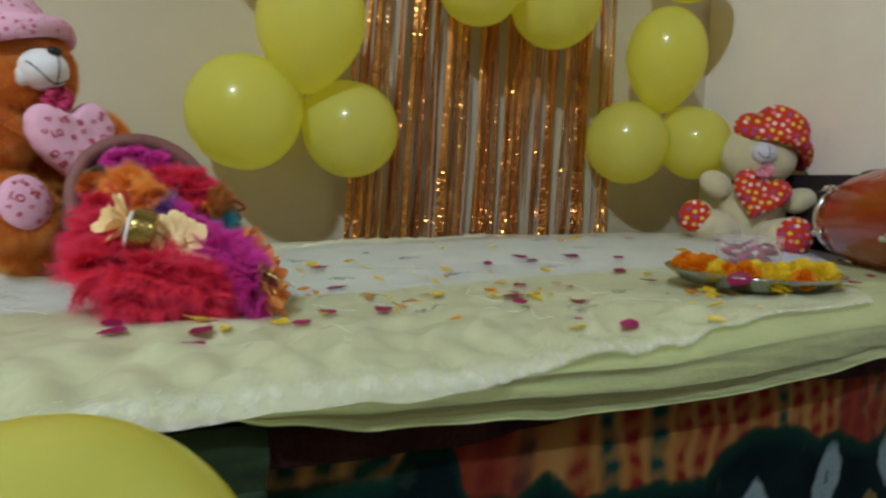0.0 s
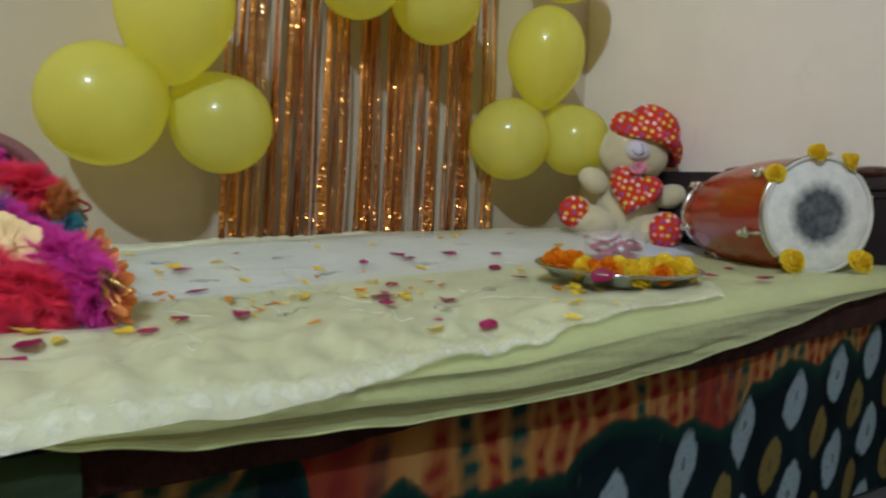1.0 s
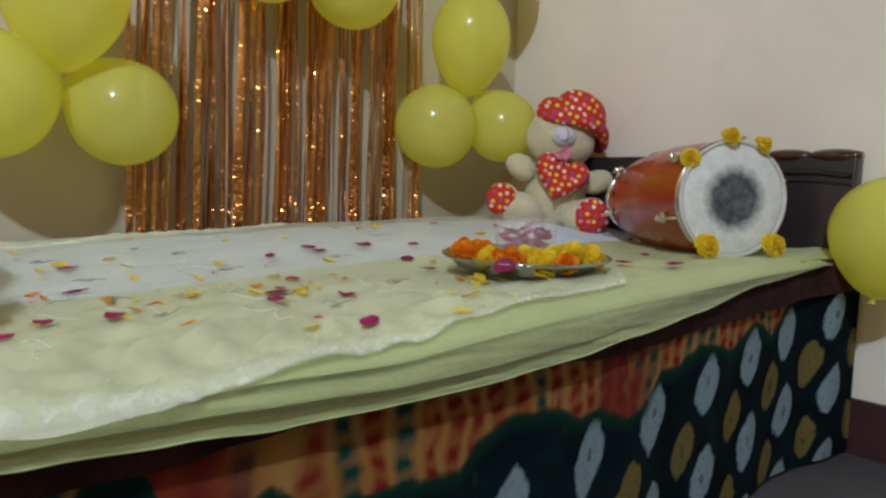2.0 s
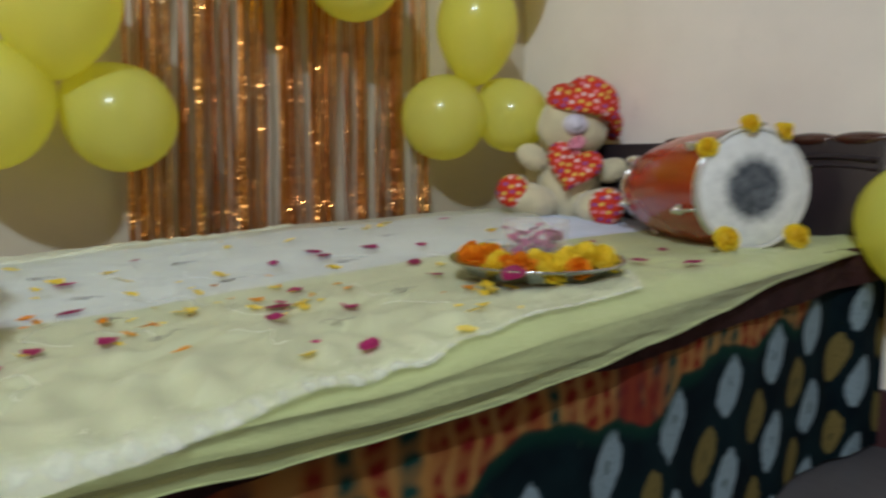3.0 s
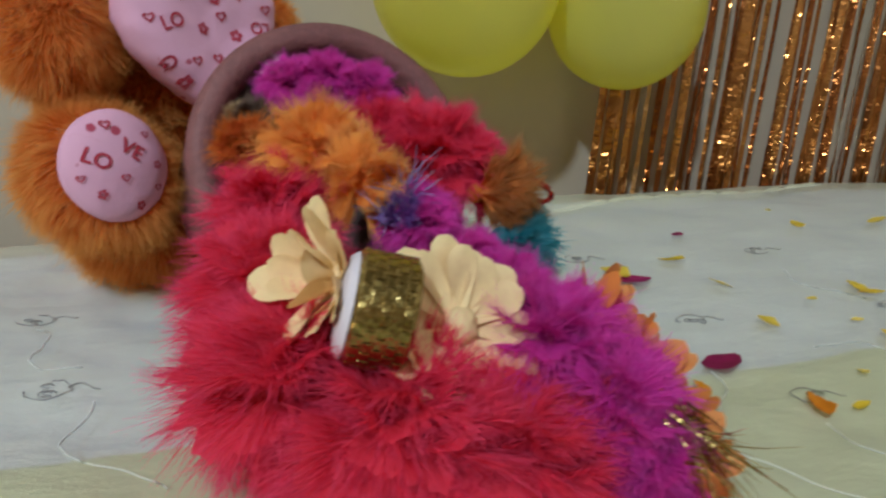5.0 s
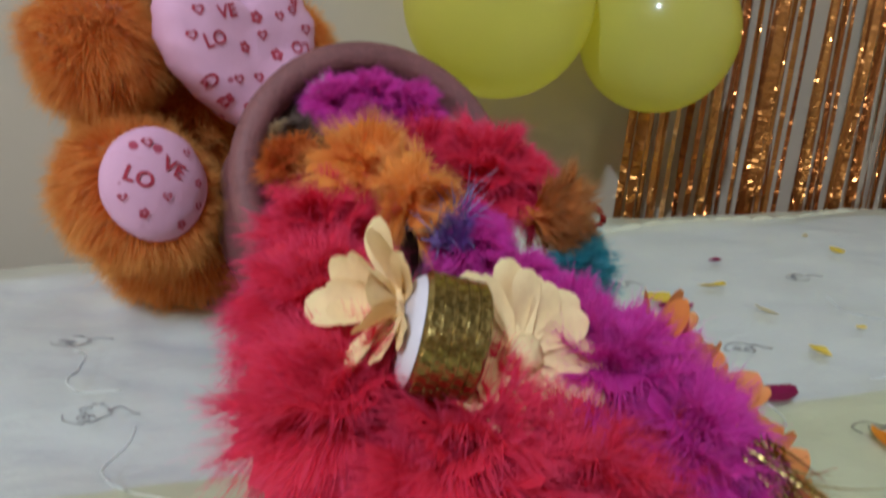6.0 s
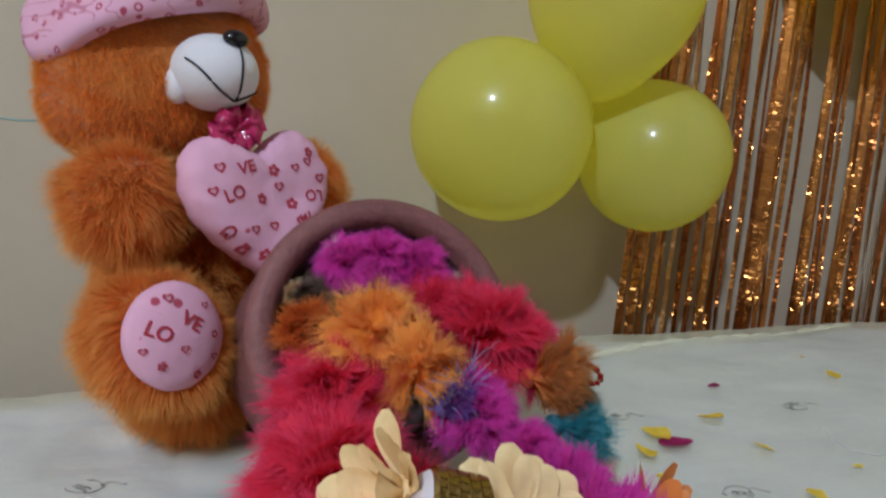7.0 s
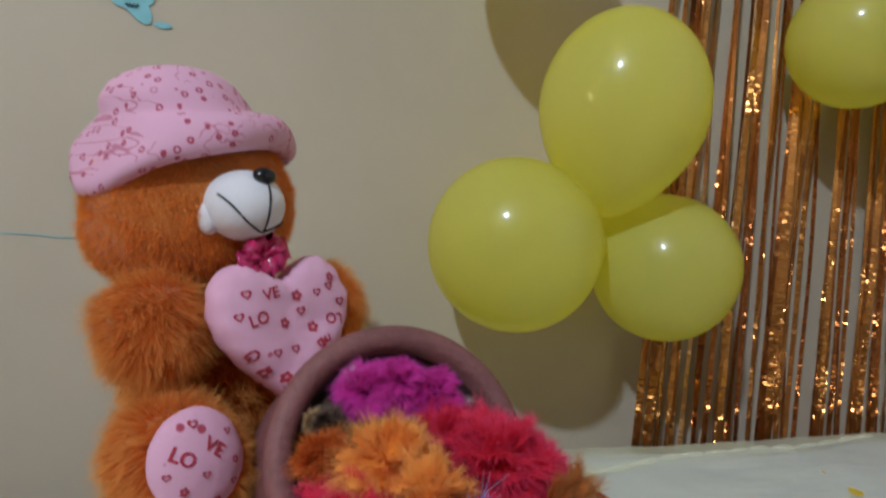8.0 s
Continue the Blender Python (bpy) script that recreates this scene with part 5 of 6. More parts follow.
def blades(radius, toward, rings, per, width, droop):
    """Broad downy petals in rings round an axis: fans of barbs that lie side by side and fray at the rim."""
    w = np.array(Vector(toward).normalized())
    e1 = np.array(Vector(toward).normalized().orthogonal().normalized())
    e2 = np.cross(w, e1)
    roots, tips, flats = [], [], []
    vane, faces, shade = [], [], []
    pp, rr = np.meshgrid(np.linspace(-1, 1, 25), np.linspace(0.05, 1.0, 7))
    pp, rr = pp.ravel(), rr.ravel()
    quads = np.array([(j * 25 + i, j * 25 + i + 1, (j + 1) * 25 + i + 1, (j + 1) * 25 + i) for j in range(6) for i in range(24)])
    for count, lean, share in rings:
        turn = nrg.uniform(0, 6.28)
        for k in range(count):
            a = turn + 6.283 * k / count + nrg.uniform(-0.25, 0.25)
            th = math.radians(lean + nrg.uniform(-12, 12))
            e = e1 * math.cos(a) + e2 * math.sin(a)
            d = w * math.cos(th) + e * math.sin(th)
            s = np.cross(w, e)
            s = s + d * nrg.uniform(-0.2, 0.2) + w * nrg.uniform(-0.35, 0.35)
            s /= np.linalg.norm(s)
            n = np.cross(s, d)
            if n @ w < 0:
                n = -n
            size = radius * share * nrg.uniform(0.88, 1.12)
            psi = nrg.uniform(-1.0, 1.0, per)
            rho = nrg.uniform(0.35, 1.10, per) ** 0.6 * (1 - 0.14 * np.abs(psi) ** 3 + 0.05 * np.sin(8 * psi + k))
            cup, roll = nrg.uniform(-0.05, 0.26), nrg.uniform(-0.15, 0.30)
            start = nrg.uniform(0.50, 0.85, per)
            pleat = nrg.uniform(0, 6.28)

            def spot(r, q):
                p = d * (r * np.cos(0.9 * q))[:, None] + s * (r * 0.66 * np.sin(1.15 * q))[:, None]
                p = size * (p + n * (cup * r * r * q ** 2 - roll * r ** 3 + 0.10 * r + 0.045 * r * np.sin(7 * q + pleat))[:, None])
                p[:, 2] -= droop * size * r ** 2
                return p

            tip = spot(rho, psi) + nrg.normal(size=(per, 3)) * (0.030 * size) + n * (nrg.normal(size=per) * 0.075 * size)[:, None]
            roots.append(spot(rho * start, psi)), tips.append(tip), flats.append(np.tile(n, (per, 1)))
            edge = np.tile(nrg.uniform(0.70, 0.86, 25), 7) * (1 - 0.14 * np.abs(pp) ** 3 + 0.05 * np.sin(8 * pp + k))
            faces.append(quads + 175 * len(vane))
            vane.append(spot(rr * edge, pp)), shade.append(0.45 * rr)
    roots, tips, flats = np.concatenate(roots), np.concatenate(tips), np.concatenate(flats)
    way = tips - roots
    lens = np.linalg.norm(way, axis=1)
    v, f = strands(roots, way / (lens[:, None] + 1e-9), lens, width, 0.05, 2, 0.02, flats)
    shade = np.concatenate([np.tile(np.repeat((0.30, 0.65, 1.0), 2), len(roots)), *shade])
    return np.concatenate([v, *vane]), np.concatenate([f, np.concatenate(faces) + len(v)]), shade


TUFT = ((5, 48, 1.0), (5, 26, 1.1), (3, 8, 1.1))


def puff(name, label, centre, radius, material, toward, rings, width=0.0005, full=0.28, reach=1.12, droop=0.06, per=330):
    """A feather flower: broad soft petals over a small downy core."""
    ob = thing(name, label, "feather flower", "flowers spilling from the pot", Matrix.Translation(centre))
    v, f, shade = blades(radius * reach, toward, rings, per, width, droop)
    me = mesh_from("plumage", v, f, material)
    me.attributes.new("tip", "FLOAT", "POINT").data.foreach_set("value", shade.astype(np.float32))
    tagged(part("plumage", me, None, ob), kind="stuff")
    bm = blob(bmesh.new(), (0, 0, 0), (radius * full,) * 3, rows=14, lump=0.35)
    part("core", bm, material, ob)
    return ob


def tinsel(label, centre, radius, material, count, width=0.0013, bend=0.3):
    """A tuft of stiff shiny film strips."""
    ob = thing("tinsel_tuft", label, "tinsel", "flowers spilling from the pot", Matrix.Translation(centre))
    d = ball_points(count)
    v, f = strands(d * radius * 0.25, d, radius * nrg.uniform(0.5, 1.05, count), width, bend, 3)
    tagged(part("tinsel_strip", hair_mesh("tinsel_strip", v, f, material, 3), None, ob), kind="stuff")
    part("core", blob(bmesh.new(), (0, 0, 0), (radius * 0.3,) * 3, rows=10, lump=0.3), material, ob)
    return ob


RED = "fluffy crimson feather flower spilling from the clay pot"
MAG = "fluffy magenta feather flower spilling from the clay pot"
ORA = "orange feather flower on the heap before the pot"
UP = (0.05, -0.55, 0.62)
DRAPE = ((6, 116, 1.0), (6, 90, 1.0), (5, 64, 0.95), (5, 36, 0.85), (3, 12, 0.7))
for c, r, way, droop in (
    ((0.232, 0.938, 0.485), 0.063, (0.0, -0.25, 0.95), 0.20), ((0.286, 0.922, 0.476), 0.056, (0.12, -0.28, 0.93), 0.20), ((0.190, 0.980, 0.500), 0.060, (-0.32, -0.20, 0.92), 0.18),
    ((0.188, 1.040, 0.526), 0.052, (-0.30, -0.15, 0.93), 0.16), ((0.196, 1.088, 0.556), 0.043, (-0.35, -0.30, 0.86), 0.12),
    ((0.256, 0.916, 0.464), 0.040, (0.0, -0.70, -0.65), 0.10), ((0.212, 0.930, 0.464), 0.038, (-0.25, -0.70, -0.60), 0.10), ((0.296, 0.912, 0.465), 0.036, (0.2, -0.75, -0.55), 0.10),
    ((0.300, 1.112, 0.585), 0.050, (0.15, -0.15, 0.95), 0.15), ((0.328, 1.102, 0.578), 0.034, (0.55, -0.25, 0.70), 0.15), ((0.276, 1.138, 0.592), 0.033, UP, 0.1),
    ((0.220, 1.010, 0.500), 0.045, UP, 0.1),
):
    puff("feather_flower", RED, c, r, M_RED, way, DRAPE, 0.00055, droop=droop, per=640)
for c, r, way in (
    ((0.216, 1.170, 0.625), 0.025, (-0.3, -0.45, 0.75)), ((0.240, 1.169, 0.630), 0.026, (0, -0.45, 0.85)), ((0.268, 1.163, 0.624), 0.025, (0.3, -0.45, 0.75)), ((0.278, 1.055, 0.553), 0.027, UP), ((0.301, 1.025, 0.536), 0.022, UP),
    ((0.322, 0.966, 0.506), 0.050, (0.15, -0.15, 0.96)), ((0.338, 0.925, 0.488), 0.047, (0.40, -0.25, 0.88)), ((0.316, 1.000, 0.520), 0.034, (0.15, -0.2, 0.95)), ((0.344, 0.905, 0.468), 0.036, (0.70, -0.60, -0.20)),
):
    puff("feather_flower", MAG, c, r, M_MAGENTA, way, DRAPE, 0.0005, droop=0.15, per=480)
for c, r, way, rings in (((0.224, 1.104, 0.588), 0.037, (-0.10, -0.55, 0.80), ((5, 70, 1.1), (3, 30, 0.9))), ((0.244, 1.080, 0.570), 0.031, (0.25, -0.85, 0.25), ((4, 60, 1.1), (3, 25, 1.1)))):
    puff("feather_flower", ORA, c, r, M_ORANGE, way, rings, 0.0005, full=0.22, per=560)
puff("feather_tuft", "rusty and tan feather tuft beside the crimson flowers", (0.318, 1.070, 0.566), 0.030, M_TAN, (0.85, -0.45, 0.15), TUFT, full=0.2, reach=1.3, per=700)
puff("feather_tuft", "dark brown feather tuft beside the crimson flowers", (0.338, 1.066, 0.555), 0.020, M_BROWNDOWN, (0.8, -0.6, -0.1), TUFT)
puff("feather_tuft", "teal feather tuft low on the heap", (0.329, 1.050, 0.541), 0.025, M_TEAL, (0.9, -0.4, 0.0), TUFT, reach=1.3)
puff("feather_tuft", "beige feather tuft low on the heap", (0.336, 1.046, 0.524), 0.022, M_BEIGE, (0.85, -0.4, -0.3), TUFT)
puff("feather_tuft", "grey-brown feather tuft inside the pot's mouth", (0.190, 1.160, 0.600), 0.017, M_BROWNDOWN, (-0.2, -0.8, 0.3), TUFT)
puff("feather_tuft", "beige feather tuft inside the pot's mouth", (0.181, 1.166, 0.600), 0.013, M_BEIGE, (-0.2, -0.8, 0.4), TUFT)
puff("feather_tuft", "rusty orange feather tuft above the crimson flowers", (0.183, 1.124, 0.582), 0.025, M_RUST, (-0.3, -0.55, 0.65), TUFT)
puff("feather_tuft", "violet feather tuft with film strips in the heap", (0.262, 1.056, 0.552), 0.018, M_VIOLETDOWN, (0.1, -0.6, 0.7), TUFT)
tinsel("shiny violet tinsel tuft in the heap", (0.268, 1.058, 0.566), 0.021, M_VIOLET, 110, 0.0014)
tinsel("shiny violet tinsel tuft in the heap", (0.254, 1.050, 0.556), 0.016, M_VIOLET, 50)
tinsel("white and silver tinsel tuft under the pot's rim", (0.206, 1.172, 0.633), 0.008, M_SILVER, 110, 0.0010)
tinsel("gold and silver tinsel tuft under the pot's rim", (0.298, 1.168, 0.616), 0.007, M_SILVER, 40, 0.0010)


def cloth_petal(length, width, material, name="petal", curl=0.3, trough=0.30):
    """A fabric petal with a rounded tip, lying along +x."""

    def fn(u, v):
        t, s = u, (v - 0.5) * 2
        w = width * 0.5 * (0.42 + 0.58 * smooth(t * 1.25)) * math.sqrt(max(0.02, 1 - max(0.0, (t - 0.70) / 0.32) ** 2))
        return (length * t, w * s, curl * length * t * t + trough * w * s * s - 0.03 * length * math.sin(5 * t + 2 * s))

    v, f = grid(10, 6, fn)
    return mesh_from(name, v, f, material)


P_CREAM = [cloth_petal(0.041, 0.021, M_CREAMPETAL, curl=c) for c in (-0.08, 0.06, 0.22)]
P_WIDE = [cloth_petal(0.043, 0.0215, M_CREAMPETAL, curl=c, trough=0.10) for c in (-0.05, 0.08)]
P_PEACH = [cloth_petal(0.030, 0.016, M_PEACH, curl=c) for c in (0.2, 0.6)]


def fabric_flower(centre, face, kinds, rings, size, label, loose=1.0):
    """Rings of petals round a small heart; face: the way it looks."""
    turn = Vector(face).to_track_quat("Z", "Y").to_matrix().to_4x4()
    ob = thing("fabric_flower", label, "artificial flower", "flowers spilling from the pot", Matrix.Translation(centre) @ turn @ Matrix.Scale(size, 4))
    part("flower_centre", blob(bmesh.new(), (0, 0, 0.004), (0.009, 0.009, 0.006), rows=10, lump=0.3), kinds[0].materials[0], ob)
    for ring, (n, lift, k) in enumerate(rings):
        for j in range(n):
            p = part("petal", kinds[(ring + j) % len(kinds)], None, ob)
            p.matrix_local = pose(0, 0, 0.002 * ring, 0, 0, 360 * (j + 0.5 * ring) / n + rng.uniform(-8, 8) * loose) @ pose(0.004, 0, 0, rng.uniform(-14, 14) * loose, -lift + rng.uniform(-8, 8) * loose, 0) @ Matrix.Scale(k * rng.uniform(0.9, 1.08), 4)
    return ob


CREAM = "cream fabric flower with rounded petals on the feather heap"
fabric_flower((0.210, 0.972, 0.545), (-0.90, -0.30, 0.24), P_CREAM, ((9, 30, 1.0), (7, 52, 0.84)), 0.90, CREAM)
fabric_flower((0.2650, 0.957, 0.523), (0.24, -0.76, 0.56), P_WIDE, ((13, 4, 1.0), (12, 10, 0.88)), 0.99, CREAM, 0.35)
PEACH = "peach-orange fabric flower at the heap's end"
fabric_flower((0.352, 0.975, 0.508), (0.75, -0.35, 0.5), P_PEACH, ((9, 15, 1.0), (8, 40, 0.8), (6, 62, 0.6)), 1.08, PEACH)
fabric_flower((0.360, 0.948, 0.482), (0.9, -0.3, 0.3), P_PEACH, ((9, 15, 1.0), (8, 40, 0.85), (6, 62, 0.65)), 1.18, PEACH)
fabric_flower((0.358, 0.905, 0.464), (0.85, -0.5, 0.2), P_PEACH, ((9, 15, 1.0), (7, 45, 0.8), (5, 64, 0.6)), 1.10, PEACH)


def gold_roll():
    """A sequinned roll between the cream flowers."""
    axis = Vector((0.94, -0.20, -0.20)).normalized()
    ob = thing("sequin_roll", "gold sequinned ribbon roll with a white end", "ribbon roll", at=Matrix.Translation((0.2245, 0.949, 0.537)) @ axis.to_track_quat("Z", "Y").to_matrix().to_4x4())
    v, f = lathe([(0.021, -0.0145), (0.0250, -0.0135), (0.0262, -0.007), (0.0260, 0.0), (0.0262, 0.007), (0.0250, 0.0135), (0.021, 0.0145)], 40, True)
    part("roll", mesh_from("roll", v, f, M_GOLD), None, ob)
    for z in (-0.010, -0.005, 0.0, 0.005, 0.010):
        for k in range(30):
            a = 2 * math.pi * (k + 0.5 * (round(z / 0.005) % 2)) / 30
            p = part("sequin", SEQUIN, None, ob)
            p.matrix_local = pose(0.0262 * math.cos(a), 0.0262 * math.sin(a), z, rng.uniform(-7, 7), rng.uniform(-6, 6), math.degrees(a))
    v, f = lathe([(0.002, -0.0185), (0.015, -0.0185), (0.022, -0.0175), (0.0245, -0.0140)], 32)
    part("end_disc", mesh_from("end_disc", v, f, M_WHITEFOAM), None, ob, "white foam end")
    return ob


SEQUIN = mesh_of("sequin", box(bmesh.new(), -0.0002, 0.0007, -0.0024, 0.0024, -0.0021, 0.0021, 0.0003), M_GOLD, False)
gold_roll()


def gold_fringe(centre, toward, count, length):
    ob = thing("gold_fringe", "crinkled gold foil fringe among the flowers", "foil fringe", at=Matrix.Translation(centre))
    d = ball_points(count) * 0.55 + np.array(Vector(toward).normalized())
    d /= np.linalg.norm(d, axis=1, keepdims=True)
    v, f = strands(nrg.normal(size=(count, 3)) * 0.004, d, length * nrg.uniform(0.6, 1.1, count), 0.0018, 0.35, 4)
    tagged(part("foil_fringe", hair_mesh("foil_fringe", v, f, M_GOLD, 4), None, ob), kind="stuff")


gold_fringe((0.352, 0.895, 0.494), (0.3, -0.5, -0.7), 130, 0.034)
gold_fringe((0.336, 0.955, 0.508), (0.5, -0.3, -0.6), 80, 0.030)


def red_clip():
    ob = thing("hair_clip", "red lacquered clip with two open loops", "clip", at=pose(0.356, 1.084, 0.560, 0, 20, -30) @ Matrix.Scale(1.2, 4))
    for k, z in enumerate((-0.006, 0.007)):
        pts = [(0.014 * math.cos(a) * 1.1, 0.003 * math.sin(3 * a), z + 0.0055 * math.sin(a)) for a in [2 * math.pi * j / 20 for j in range(21)]]
        v, f = tube(pts, 0.0018, 8)
        part("loop", mesh_from("loop", v, f, M_REDCLIP), None, ob)
    part("bar", box(bmesh.new(), -0.017, -0.012, -0.004, 0.004, -0.013, 0.014, 0.002), M_REDCLIP, ob)
    return ob


red_clip()


# ---- marigolds, plate, bowl ----
def ruffle(length, width, material):
    def fn(u, v):
        s = (v - 0.5) * 2
        w = width * (0.4 + 0.6 * u) * 0.5
        return (length * u * (1 - 0.12 * s * s), w * s, 0.35 * length * u * u + 0.10 * length * math.sin(5 * s) * u)

    v, f = grid(3, 5, fn)
    return mesh_from("petal", v, f, material)


def marigold_set(material):
    return [ruffle(0.0185, 0.013, material), ruffle(0.0165, 0.012, material), ruffle(0.0125, 0.010, material)]


MARI_Y, MARI_O = marigold_set(M_MARIGOLD), marigold_set(M_MARIORANGE)


def marigold(at, kinds, label, size=1.0, name="marigold"):
    """A full marigold head: three rings of ruffled petals on a green base; its underside at the origin."""
    ob = thing(name, label, "flower", "marigold heads", at @ Matrix.Scale(size, 4))
    part("flower_base", blob(bmesh.new(), (0, 0, 0.009), (0.0125, 0.0125, 0.009), rows=8, lump=0.2), kinds[0].materials[0], ob)
    for ring, (n, lift) in enumerate(((15, -12), (14, 2), (13, 20), (10, 40), (7, 62))):
        for j in range(n):
            p = part("petal", kinds[min(ring, 2)], None, ob)
            p.matrix_local = pose(0, 0, 0.006 + 0.0030 * ring, 0, 0, 360 * (j + 0.4 * ring) / n + rng.uniform(-9, 9)) @ pose(0.003, 0, 0, rng.uniform(-12, 12), -lift + rng.uniform(-7, 7), 0)
    return ob


PLATE = (1.090, 0.768)
PLATE_Z = bed_z(*PLATE) + 0.003


def steel_plate():
    ob = thing("steel_plate", "round stainless steel plate heaped with marigolds", "plate", at=pose(*PLATE, PLATE_Z, 1.0, 0, 0))
    prof = [(0.001, 0.003), (0.105, 0.003), (0.118, 0.006), (0.132, 0.018), (0.143, 0.021), (0.1465, 0.020), (0.1455, 0.0175), (0.134, 0.014), (0.120, 0.002), (0.108, 0.0), (0.001, 0.0)]
    v, f = lathe([(0.90 * r, 1.1 * z) for r, z in prof], 72)
    part("dish", mesh_from("dish", v, f, M_STEEL), None, ob)
    v, f = tube([(0.1310 * math.cos(a), 0.1310 * math.sin(a), 0.0214) for a in [2 * math.pi * k / 60 for k in range(61)]], 0.0017, 8)
    part("rolled_rim", mesh_from("rolled_rim", v, f, M_STEEL), None, ob)
    return ob


steel_plate()
BOWL = (1.134, 0.812)


def petal_bowl():
    z = PLATE_Z + 0.005
    ob = thing("plastic_bowl", "clear plastic bowl half full of rose petals", "bowl", at=pose(*BOWL, z))
    prof = [(0.036, 0.0), (0.040, 0.002), (0.047, 0.020), (0.0515, 0.056), (0.0525, 0.068), (0.0535, 0.068), (0.0525, 0.055), (0.048, 0.019), (0.042, 0.0035), (0.001, 0.003)]
    v, f = lathe(prof, 56)
    bowl = part("wall", mesh_from("wall", v, f, M_GLASS), None, ob)
    bowl.visible_shadow = False
    # water as an opaque disc in the same dark colour as the pot's inside
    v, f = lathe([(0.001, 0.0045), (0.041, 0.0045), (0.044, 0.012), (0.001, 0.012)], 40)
    part("water", mesh_from("water", v, f, M_SHADEDIN), None, ob, "dark water in the bowl")
    return ob


petal_bowl()


def petal_kind(length, width, cup, material, name):
    """A curled petal, its middle at the origin, 12 by 12 mm to 40 mm across."""

    def fn(u, v):
        a, r = u * 2 * math.pi, v
        k = 1 + 0.12 * math.sin(2 * a + 0.7) + 0.06 * math.sin(5 * a)
        x, y = length / 2 * r * k * math.cos(a), width / 2 * r * k * math.sin(a) * (1 - 0.25 * math.cos(a))
        z = cup * (0.75 * (2 * y / width) ** 2 + 0.55 * (2 * x / length) ** 2 * (1 if x > 0 else 0.4)) + 0.12 * cup * math.sin(7 * a) * r
        return (x, y, z)

    v, f = grid(14, 3, fn)
    return mesh_from(name, v, f, material)


ROSES = [petal_kind(0.032, 0.024, c, M_ROSE, "rose_petal") for c in (0.0015, 0.004, 0.006, 0.0025)]
YELLOWS = [petal_kind(0.023, 0.016, c, M_YELLOWPETAL, "yellow_petal") for c in (0.002, 0.004, 0.006)]
ORANGES = [petal_kind(0.022, 0.012, c, M_ORANGEPETAL, "orange_petal") for c in (0.003, 0.006)]


def lay(kinds, name, label, x, y, tilt=6.0, size=1.0, lift=0.003, z=None, group="scattered petals"):
    ob = new(name, kinds[rng.randrange(len(kinds))])
    ob.matrix_world = pose(x, y, (bed_z(x, y) if z is None else z) + lift, rng.uniform(-tilt, tilt), rng.uniform(-tilt, tilt), rng.uniform(0, 360)) @ Matrix.Scale(size * rng.uniform(0.85, 1.15), 4)
    return tagged(ob, label, "petal", group)


ROSE_LABEL, YELLOW_LABEL, ORANGE_LABEL = "dark magenta rose petal lying on the bed", "yellow marigold petal lying on the bed", "orange marigold petal lying on the bed"
ROSE_AT = [(0.529, 1.187), (0.504, 1.035), (0.506, 0.87), (0.433, 0.875), (0.388, 0.841), (1.386, 1.354), (0.941, 1.189), (0.941, 1.145), (1.042, 1.156), (1.149, 1.132), (1.042, 1.011), (0.847, 1.154), (0.79, 0.97), (0.725, 0.89), (0.686, 0.818), (0.807, 0.842), (0.986, 0.882), (1.322, 0.75), (0.687, 0.611), (0.246, 0.747), (1.484, 0.992), (1.468, 0.802), (1.313, 0.642), (0.186, 0.888), (0.183, 0.845), (0.270, 0.822)]
for x, y in ROSE_AT:
    lay(ROSES, "rose_petal", ROSE_LABEL, x, y)
for x, y in ((0.652, 0.657), (0.735, 0.905), (0.66, 1.30)):
    lay(ROSES, "rose_petal", ROSE_LABEL, x, y, size=0.5)
YELLOW_AT = [(0.48, 1.327), (0.488, 1.175), (0.518, 1.202), (0.6, 1.229), (0.605, 1.162), (0.592, 1.087), (0.822, 1.292), (0.945, 1.288), (0.739, 1.13), (0.745, 1.12), (0.672, 1.038), (0.618, 0.963), (0.625, 0.944), (0.422, 1.115), (0.391, 0.985), (0.421, 0.863), (0.365, 0.855), (0.698, 0.906), (0.752, 0.88), (0.716, 0.856), (1.136, 1.306), (1.213, 1.344), (0.909, 1.059), (0.776, 1.008), (1.373, 1.173), (0.625, 0.624), (0.279, 0.849), (0.296, 0.828), (0.268, 0.86), (0.964, 0.732), (0.876, 0.652), (0.789, 0.581), (1.172, 1.309), (1.056, 0.958), (0.75, 0.868), (0.765, 0.89), (0.63, 0.95), (0.93, 0.71), (0.966, 0.741), (0.958, 0.726), (0.975, 0.752), (0.949, 0.718), (0.851, 0.637), (0.985, 0.715)]
for x, y in YELLOW_AT:
    lay(YELLOWS, "yellow_petal", YELLOW_LABEL, x, y, 18)
ORANGE_AT = [(0.453, 1.036), (0.459, 1.003), (0.527, 0.97), (0.562, 0.911), (0.568, 0.905), (0.53, 0.874), (0.553, 0.767), (0.852, 0.92), (0.856, 0.959), (0.958, 0.771), (0.702, 1.054), (0.948, 0.765), (0.72, 0.95)]
for x, y in ORANGE_AT:
    lay(ORANGES, "orange_petal", ORANGE_LABEL, x, y, 18)
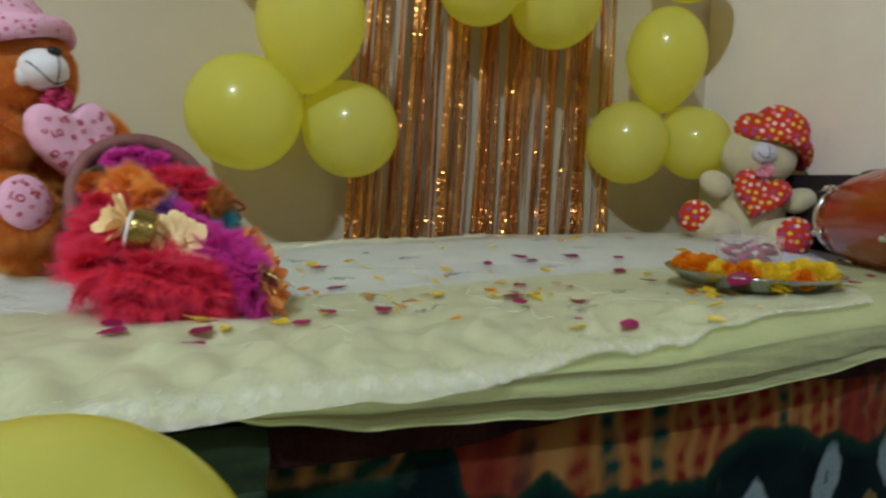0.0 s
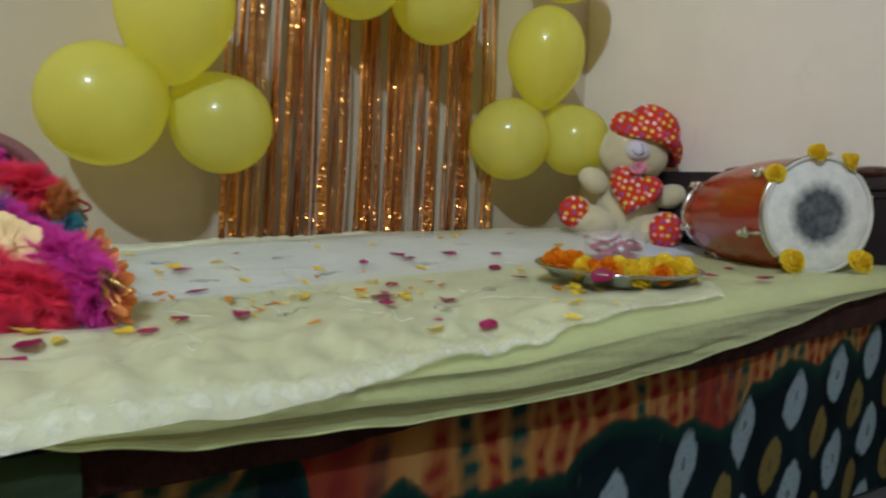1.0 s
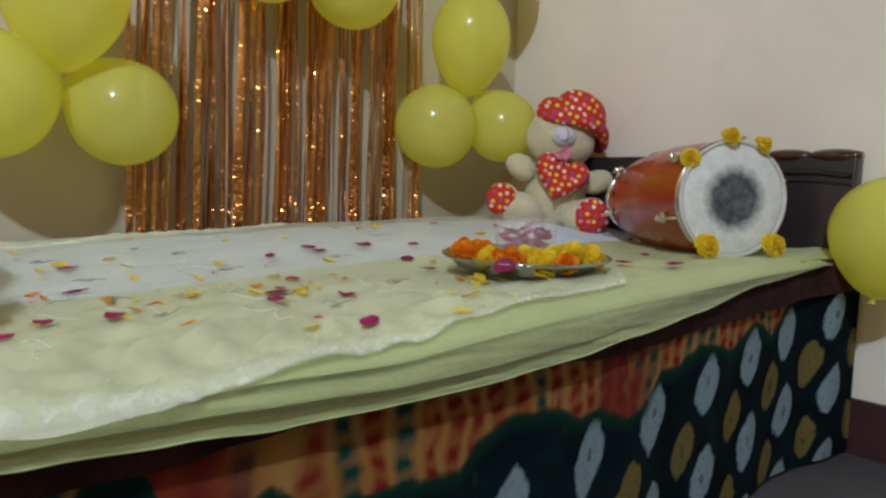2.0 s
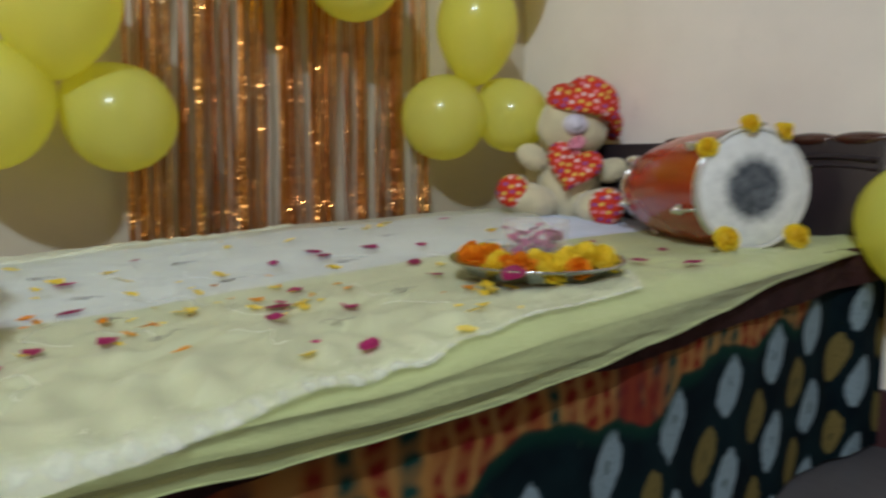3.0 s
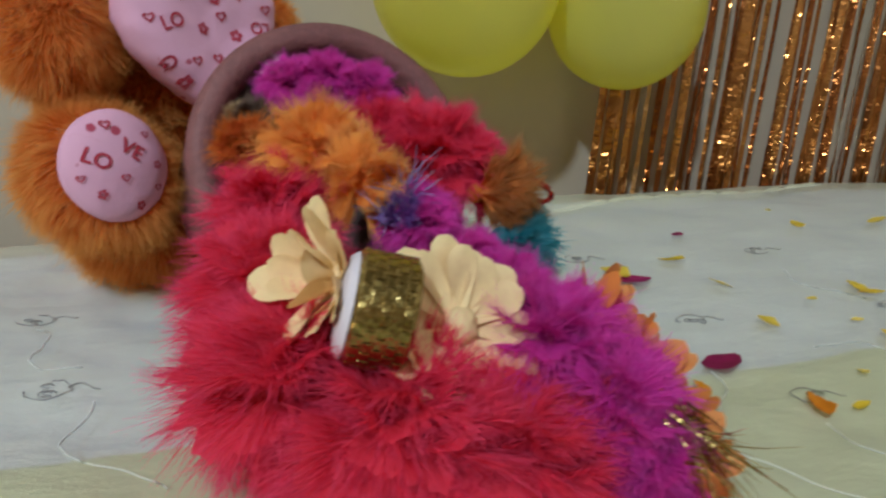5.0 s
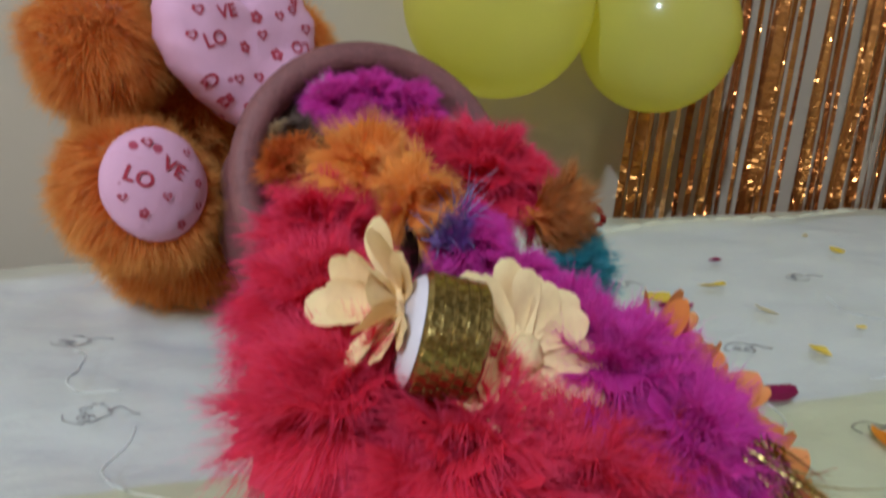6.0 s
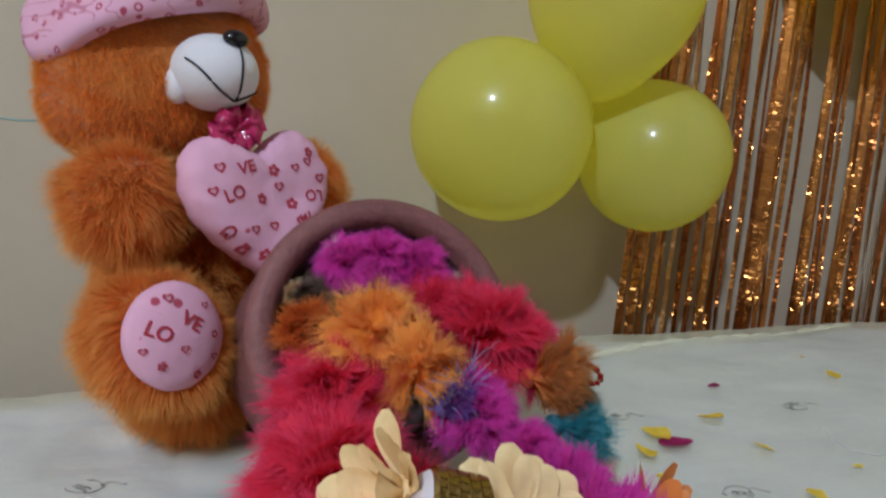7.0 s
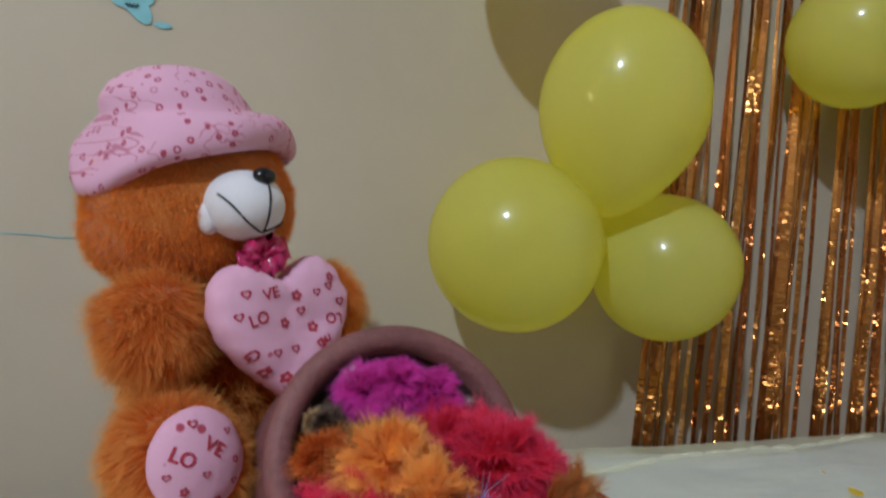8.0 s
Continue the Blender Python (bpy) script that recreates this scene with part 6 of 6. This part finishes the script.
# crumbs of petal round the larger ones
for k in range(32):
    bx, by = (YELLOW_AT + ORANGE_AT)[rng.randrange(len(YELLOW_AT) + len(ORANGE_AT))]
    x, y = bx + rng.gauss(0, 0.035), max(0.60, by + rng.gauss(0, 0.035))
    lay(YELLOWS if k % 3 else ORANGES, "petal_crumb", "torn scrap of yellow petal on the bed", x, y, 25, 0.42)
stuck = new("rose_petal", ROSES[1])
stuck.matrix_world = pose(PLATE[0] - 0.114, PLATE[1] - 0.068, PLATE_Z + 0.019, 55, 0, -59)
tagged(stuck, "dark magenta rose petal stuck on the plate's edge", "petal", "scattered petals")
for k in range(44):
    a, r = rng.uniform(0, 6.28), (0.034 + 0.00012 * k) * math.sqrt(rng.uniform(0.15, 1.0))
    lay(ROSES, "rose_petal", "magenta rose petal floating in the bowl", BOWL[0] + r * math.cos(a), BOWL[1] + r * math.sin(a), 35, 0.72, 0.0, PLATE_Z + 0.017 + 0.0009 * k, "petals in the bowl")
for a in (0.6, 2.3, 4.4):
    lay(ROSES, "rose_petal", "magenta rose petal on the bowl's rim", BOWL[0] + 0.048 * math.cos(a), BOWL[1] + 0.048 * math.sin(a), 25, 0.6, 0.0, PLATE_Z + 0.060, "petals in the bowl")

YM, OM = "bright yellow marigold head on the steel plate", "orange marigold head on the steel plate"
for k in range(46):
    a = 2 * math.pi * k / 46 + rng.uniform(-0.08, 0.08)
    r = (0.104, 0.084, 0.066)[k % 3]
    x, y = PLATE[0] + r * math.cos(a), PLATE[1] + r * math.sin(a)
    if math.hypot(x - BOWL[0], y - BOWL[1]) < 0.062:
        continue
    side = math.cos(a - math.radians(165))
    orange = side > 0.50 and rng.random() < 0.80 or rng.random() < 0.05
    marigold(pose(x, y, PLATE_Z + 0.008 + (0.006 if k % 2 else 0.0), rng.uniform(-38, 38), rng.uniform(-38, 38), rng.uniform(0, 360)), MARI_O if orange else MARI_Y, OM if orange else YM, rng.uniform(0.85, 1.06))


# ---- drum ----
DRUM_FRONT, DRUM_BACK = (1.637, 0.718, 0.574), (1.841, 1.085, 0.555)


def drum():
    a, b = Vector(DRUM_FRONT), Vector(DRUM_BACK)
    axis = (a - b).normalized()
    length = (a - b).length
    turn = axis.to_track_quat("Z", "Y").to_matrix().to_4x4()
    ob = thing("dholak_drum", "orange varnished barrel drum with chrome fittings", "drum", at=Matrix.Translation(b) @ turn)
    L = length
    prof = [(0.081, 0.0), (0.090, 0.03), (0.106, L * 0.22), (0.116, L * 0.42), (0.1205, L * 0.60), (0.120, L * 0.80), (0.114, L - 0.006)]
    fine = []
    for (r0, z0), (r1, z1) in zip(prof, prof[1:]):
        for k in range(5):
            fine.append((lerp(r0, r1, k / 5), lerp(z0, z1, k / 5)))
    fine.append(prof[-1])
    v, f = lathe(fine, 64)
    part("barrel", mesh_from("barrel", v, f, M_DRUM), None, ob, "orange varnished wooden barrel")
    for z, r, s in ((L, 0.114, 1), (0.0, 0.081, -1)):
        v, f = lathe([(0.0005, 0.002), (r * 0.6, 0.0015), (r * 0.93, 0.0), (r * 0.985, -0.003), (r, -0.010)], 56)
        sk = part("skin", mesh_from("skin", v, f, M_SKIN), None, ob, "white drum skin with a grey tuning patch")
        sk.matrix_local = pose(0, 0, z, 0 if s > 0 else 180, 0, 0)
        for dz, rr, mat in ((-0.002, r + 0.001, M_BONE), (-0.012, r + 0.0035, M_CHROME)):
            v, f = tube([(rr * math.cos(t), rr * math.sin(t), z + s * dz) for t in [2 * math.pi * k / 64 for k in range(65)]], 0.0045, 10)
            part("hoop", mesh_from("hoop", v, f, mat), None, ob, "chrome hoop" if mat is M_CHROME else "pale rim roll")
        for k in range(6):
            t = 2 * math.pi * (k + 0.30) / 6
            lug = part("lug", LUG, None, ob, "chrome tuning lug")
            rl = 0.1205 if s > 0 else 0.097
            zl = z - s * 0.060
            lug.matrix_local = pose(rl * math.cos(t), rl * math.sin(t), zl, 0, 0, math.degrees(t)) @ pose(0, 0, 0, 0 if s > 0 else 180, 0, 0) @ Matrix.Diagonal((1.35, 1.35, 1.0, 1))
            bolt = part("bolt", BOLT, None, lug)
            bolt.matrix_local = pose(0.004, 0, 0.0)
    return ob


bm = bmesh.new()
blob(bm, (0.004, 0, 0), (0.008, 0.009, 0.012), rows=12)
blob(bm, (0.008, 0, -0.012), (0.006, 0.006, 0.006), rows=10)
blob(bm, (0.008, 0, 0.013), (0.006, 0.006, 0.005), rows=10)
LUG = mesh_of("lug", bm, M_CHROME)
v, f = tube([(0.002, 0, -0.02), (0.002, 0, 0.03), (0.0, 0, 0.052)], 0.0026, 8)
BOLT = mesh_from("bolt", v, f, M_CHROME)
drum()
DM = "bright yellow marigold head beside the drum"
AX = Vector((DRUM_FRONT[0] - DRUM_BACK[0], DRUM_FRONT[1] - DRUM_BACK[1], 0.0)).normalized()
SIDE = Vector((-AX.y, AX.x, 0))


def on_drum(angle, back):
    """A place on top of the barrel, angle in degrees from its crest."""
    c = Vector(DRUM_FRONT) - AX * back
    up = Vector((0, 0, 1)) * math.cos(math.radians(angle)) + SIDE * math.sin(math.radians(angle))
    return Matrix.Translation(c + up * 0.119) @ (up * 0.65 + AX * 0.75).to_track_quat("Z", "Y").to_matrix().to_4x4()


for angle, back in ((-6, 0.008), (-50, 0.014), (29, 0.012)):
    marigold(on_drum(angle, back), MARI_Y, "bright yellow marigold head on top of the drum", 0.92)
for s in (-0.080, 0.062):
    p = Vector((DRUM_FRONT[0], DRUM_FRONT[1], 0)) + AX * 0.048 + SIDE * (s - 0.008)
    marigold(Matrix.Translation((p.x, p.y, bed_z(p.x, p.y) + 0.016)) @ (AX * 0.85 + Vector((0, 0, 0.5))).to_track_quat("Z", "Y").to_matrix().to_4x4(), MARI_Y, DM, 1.15)
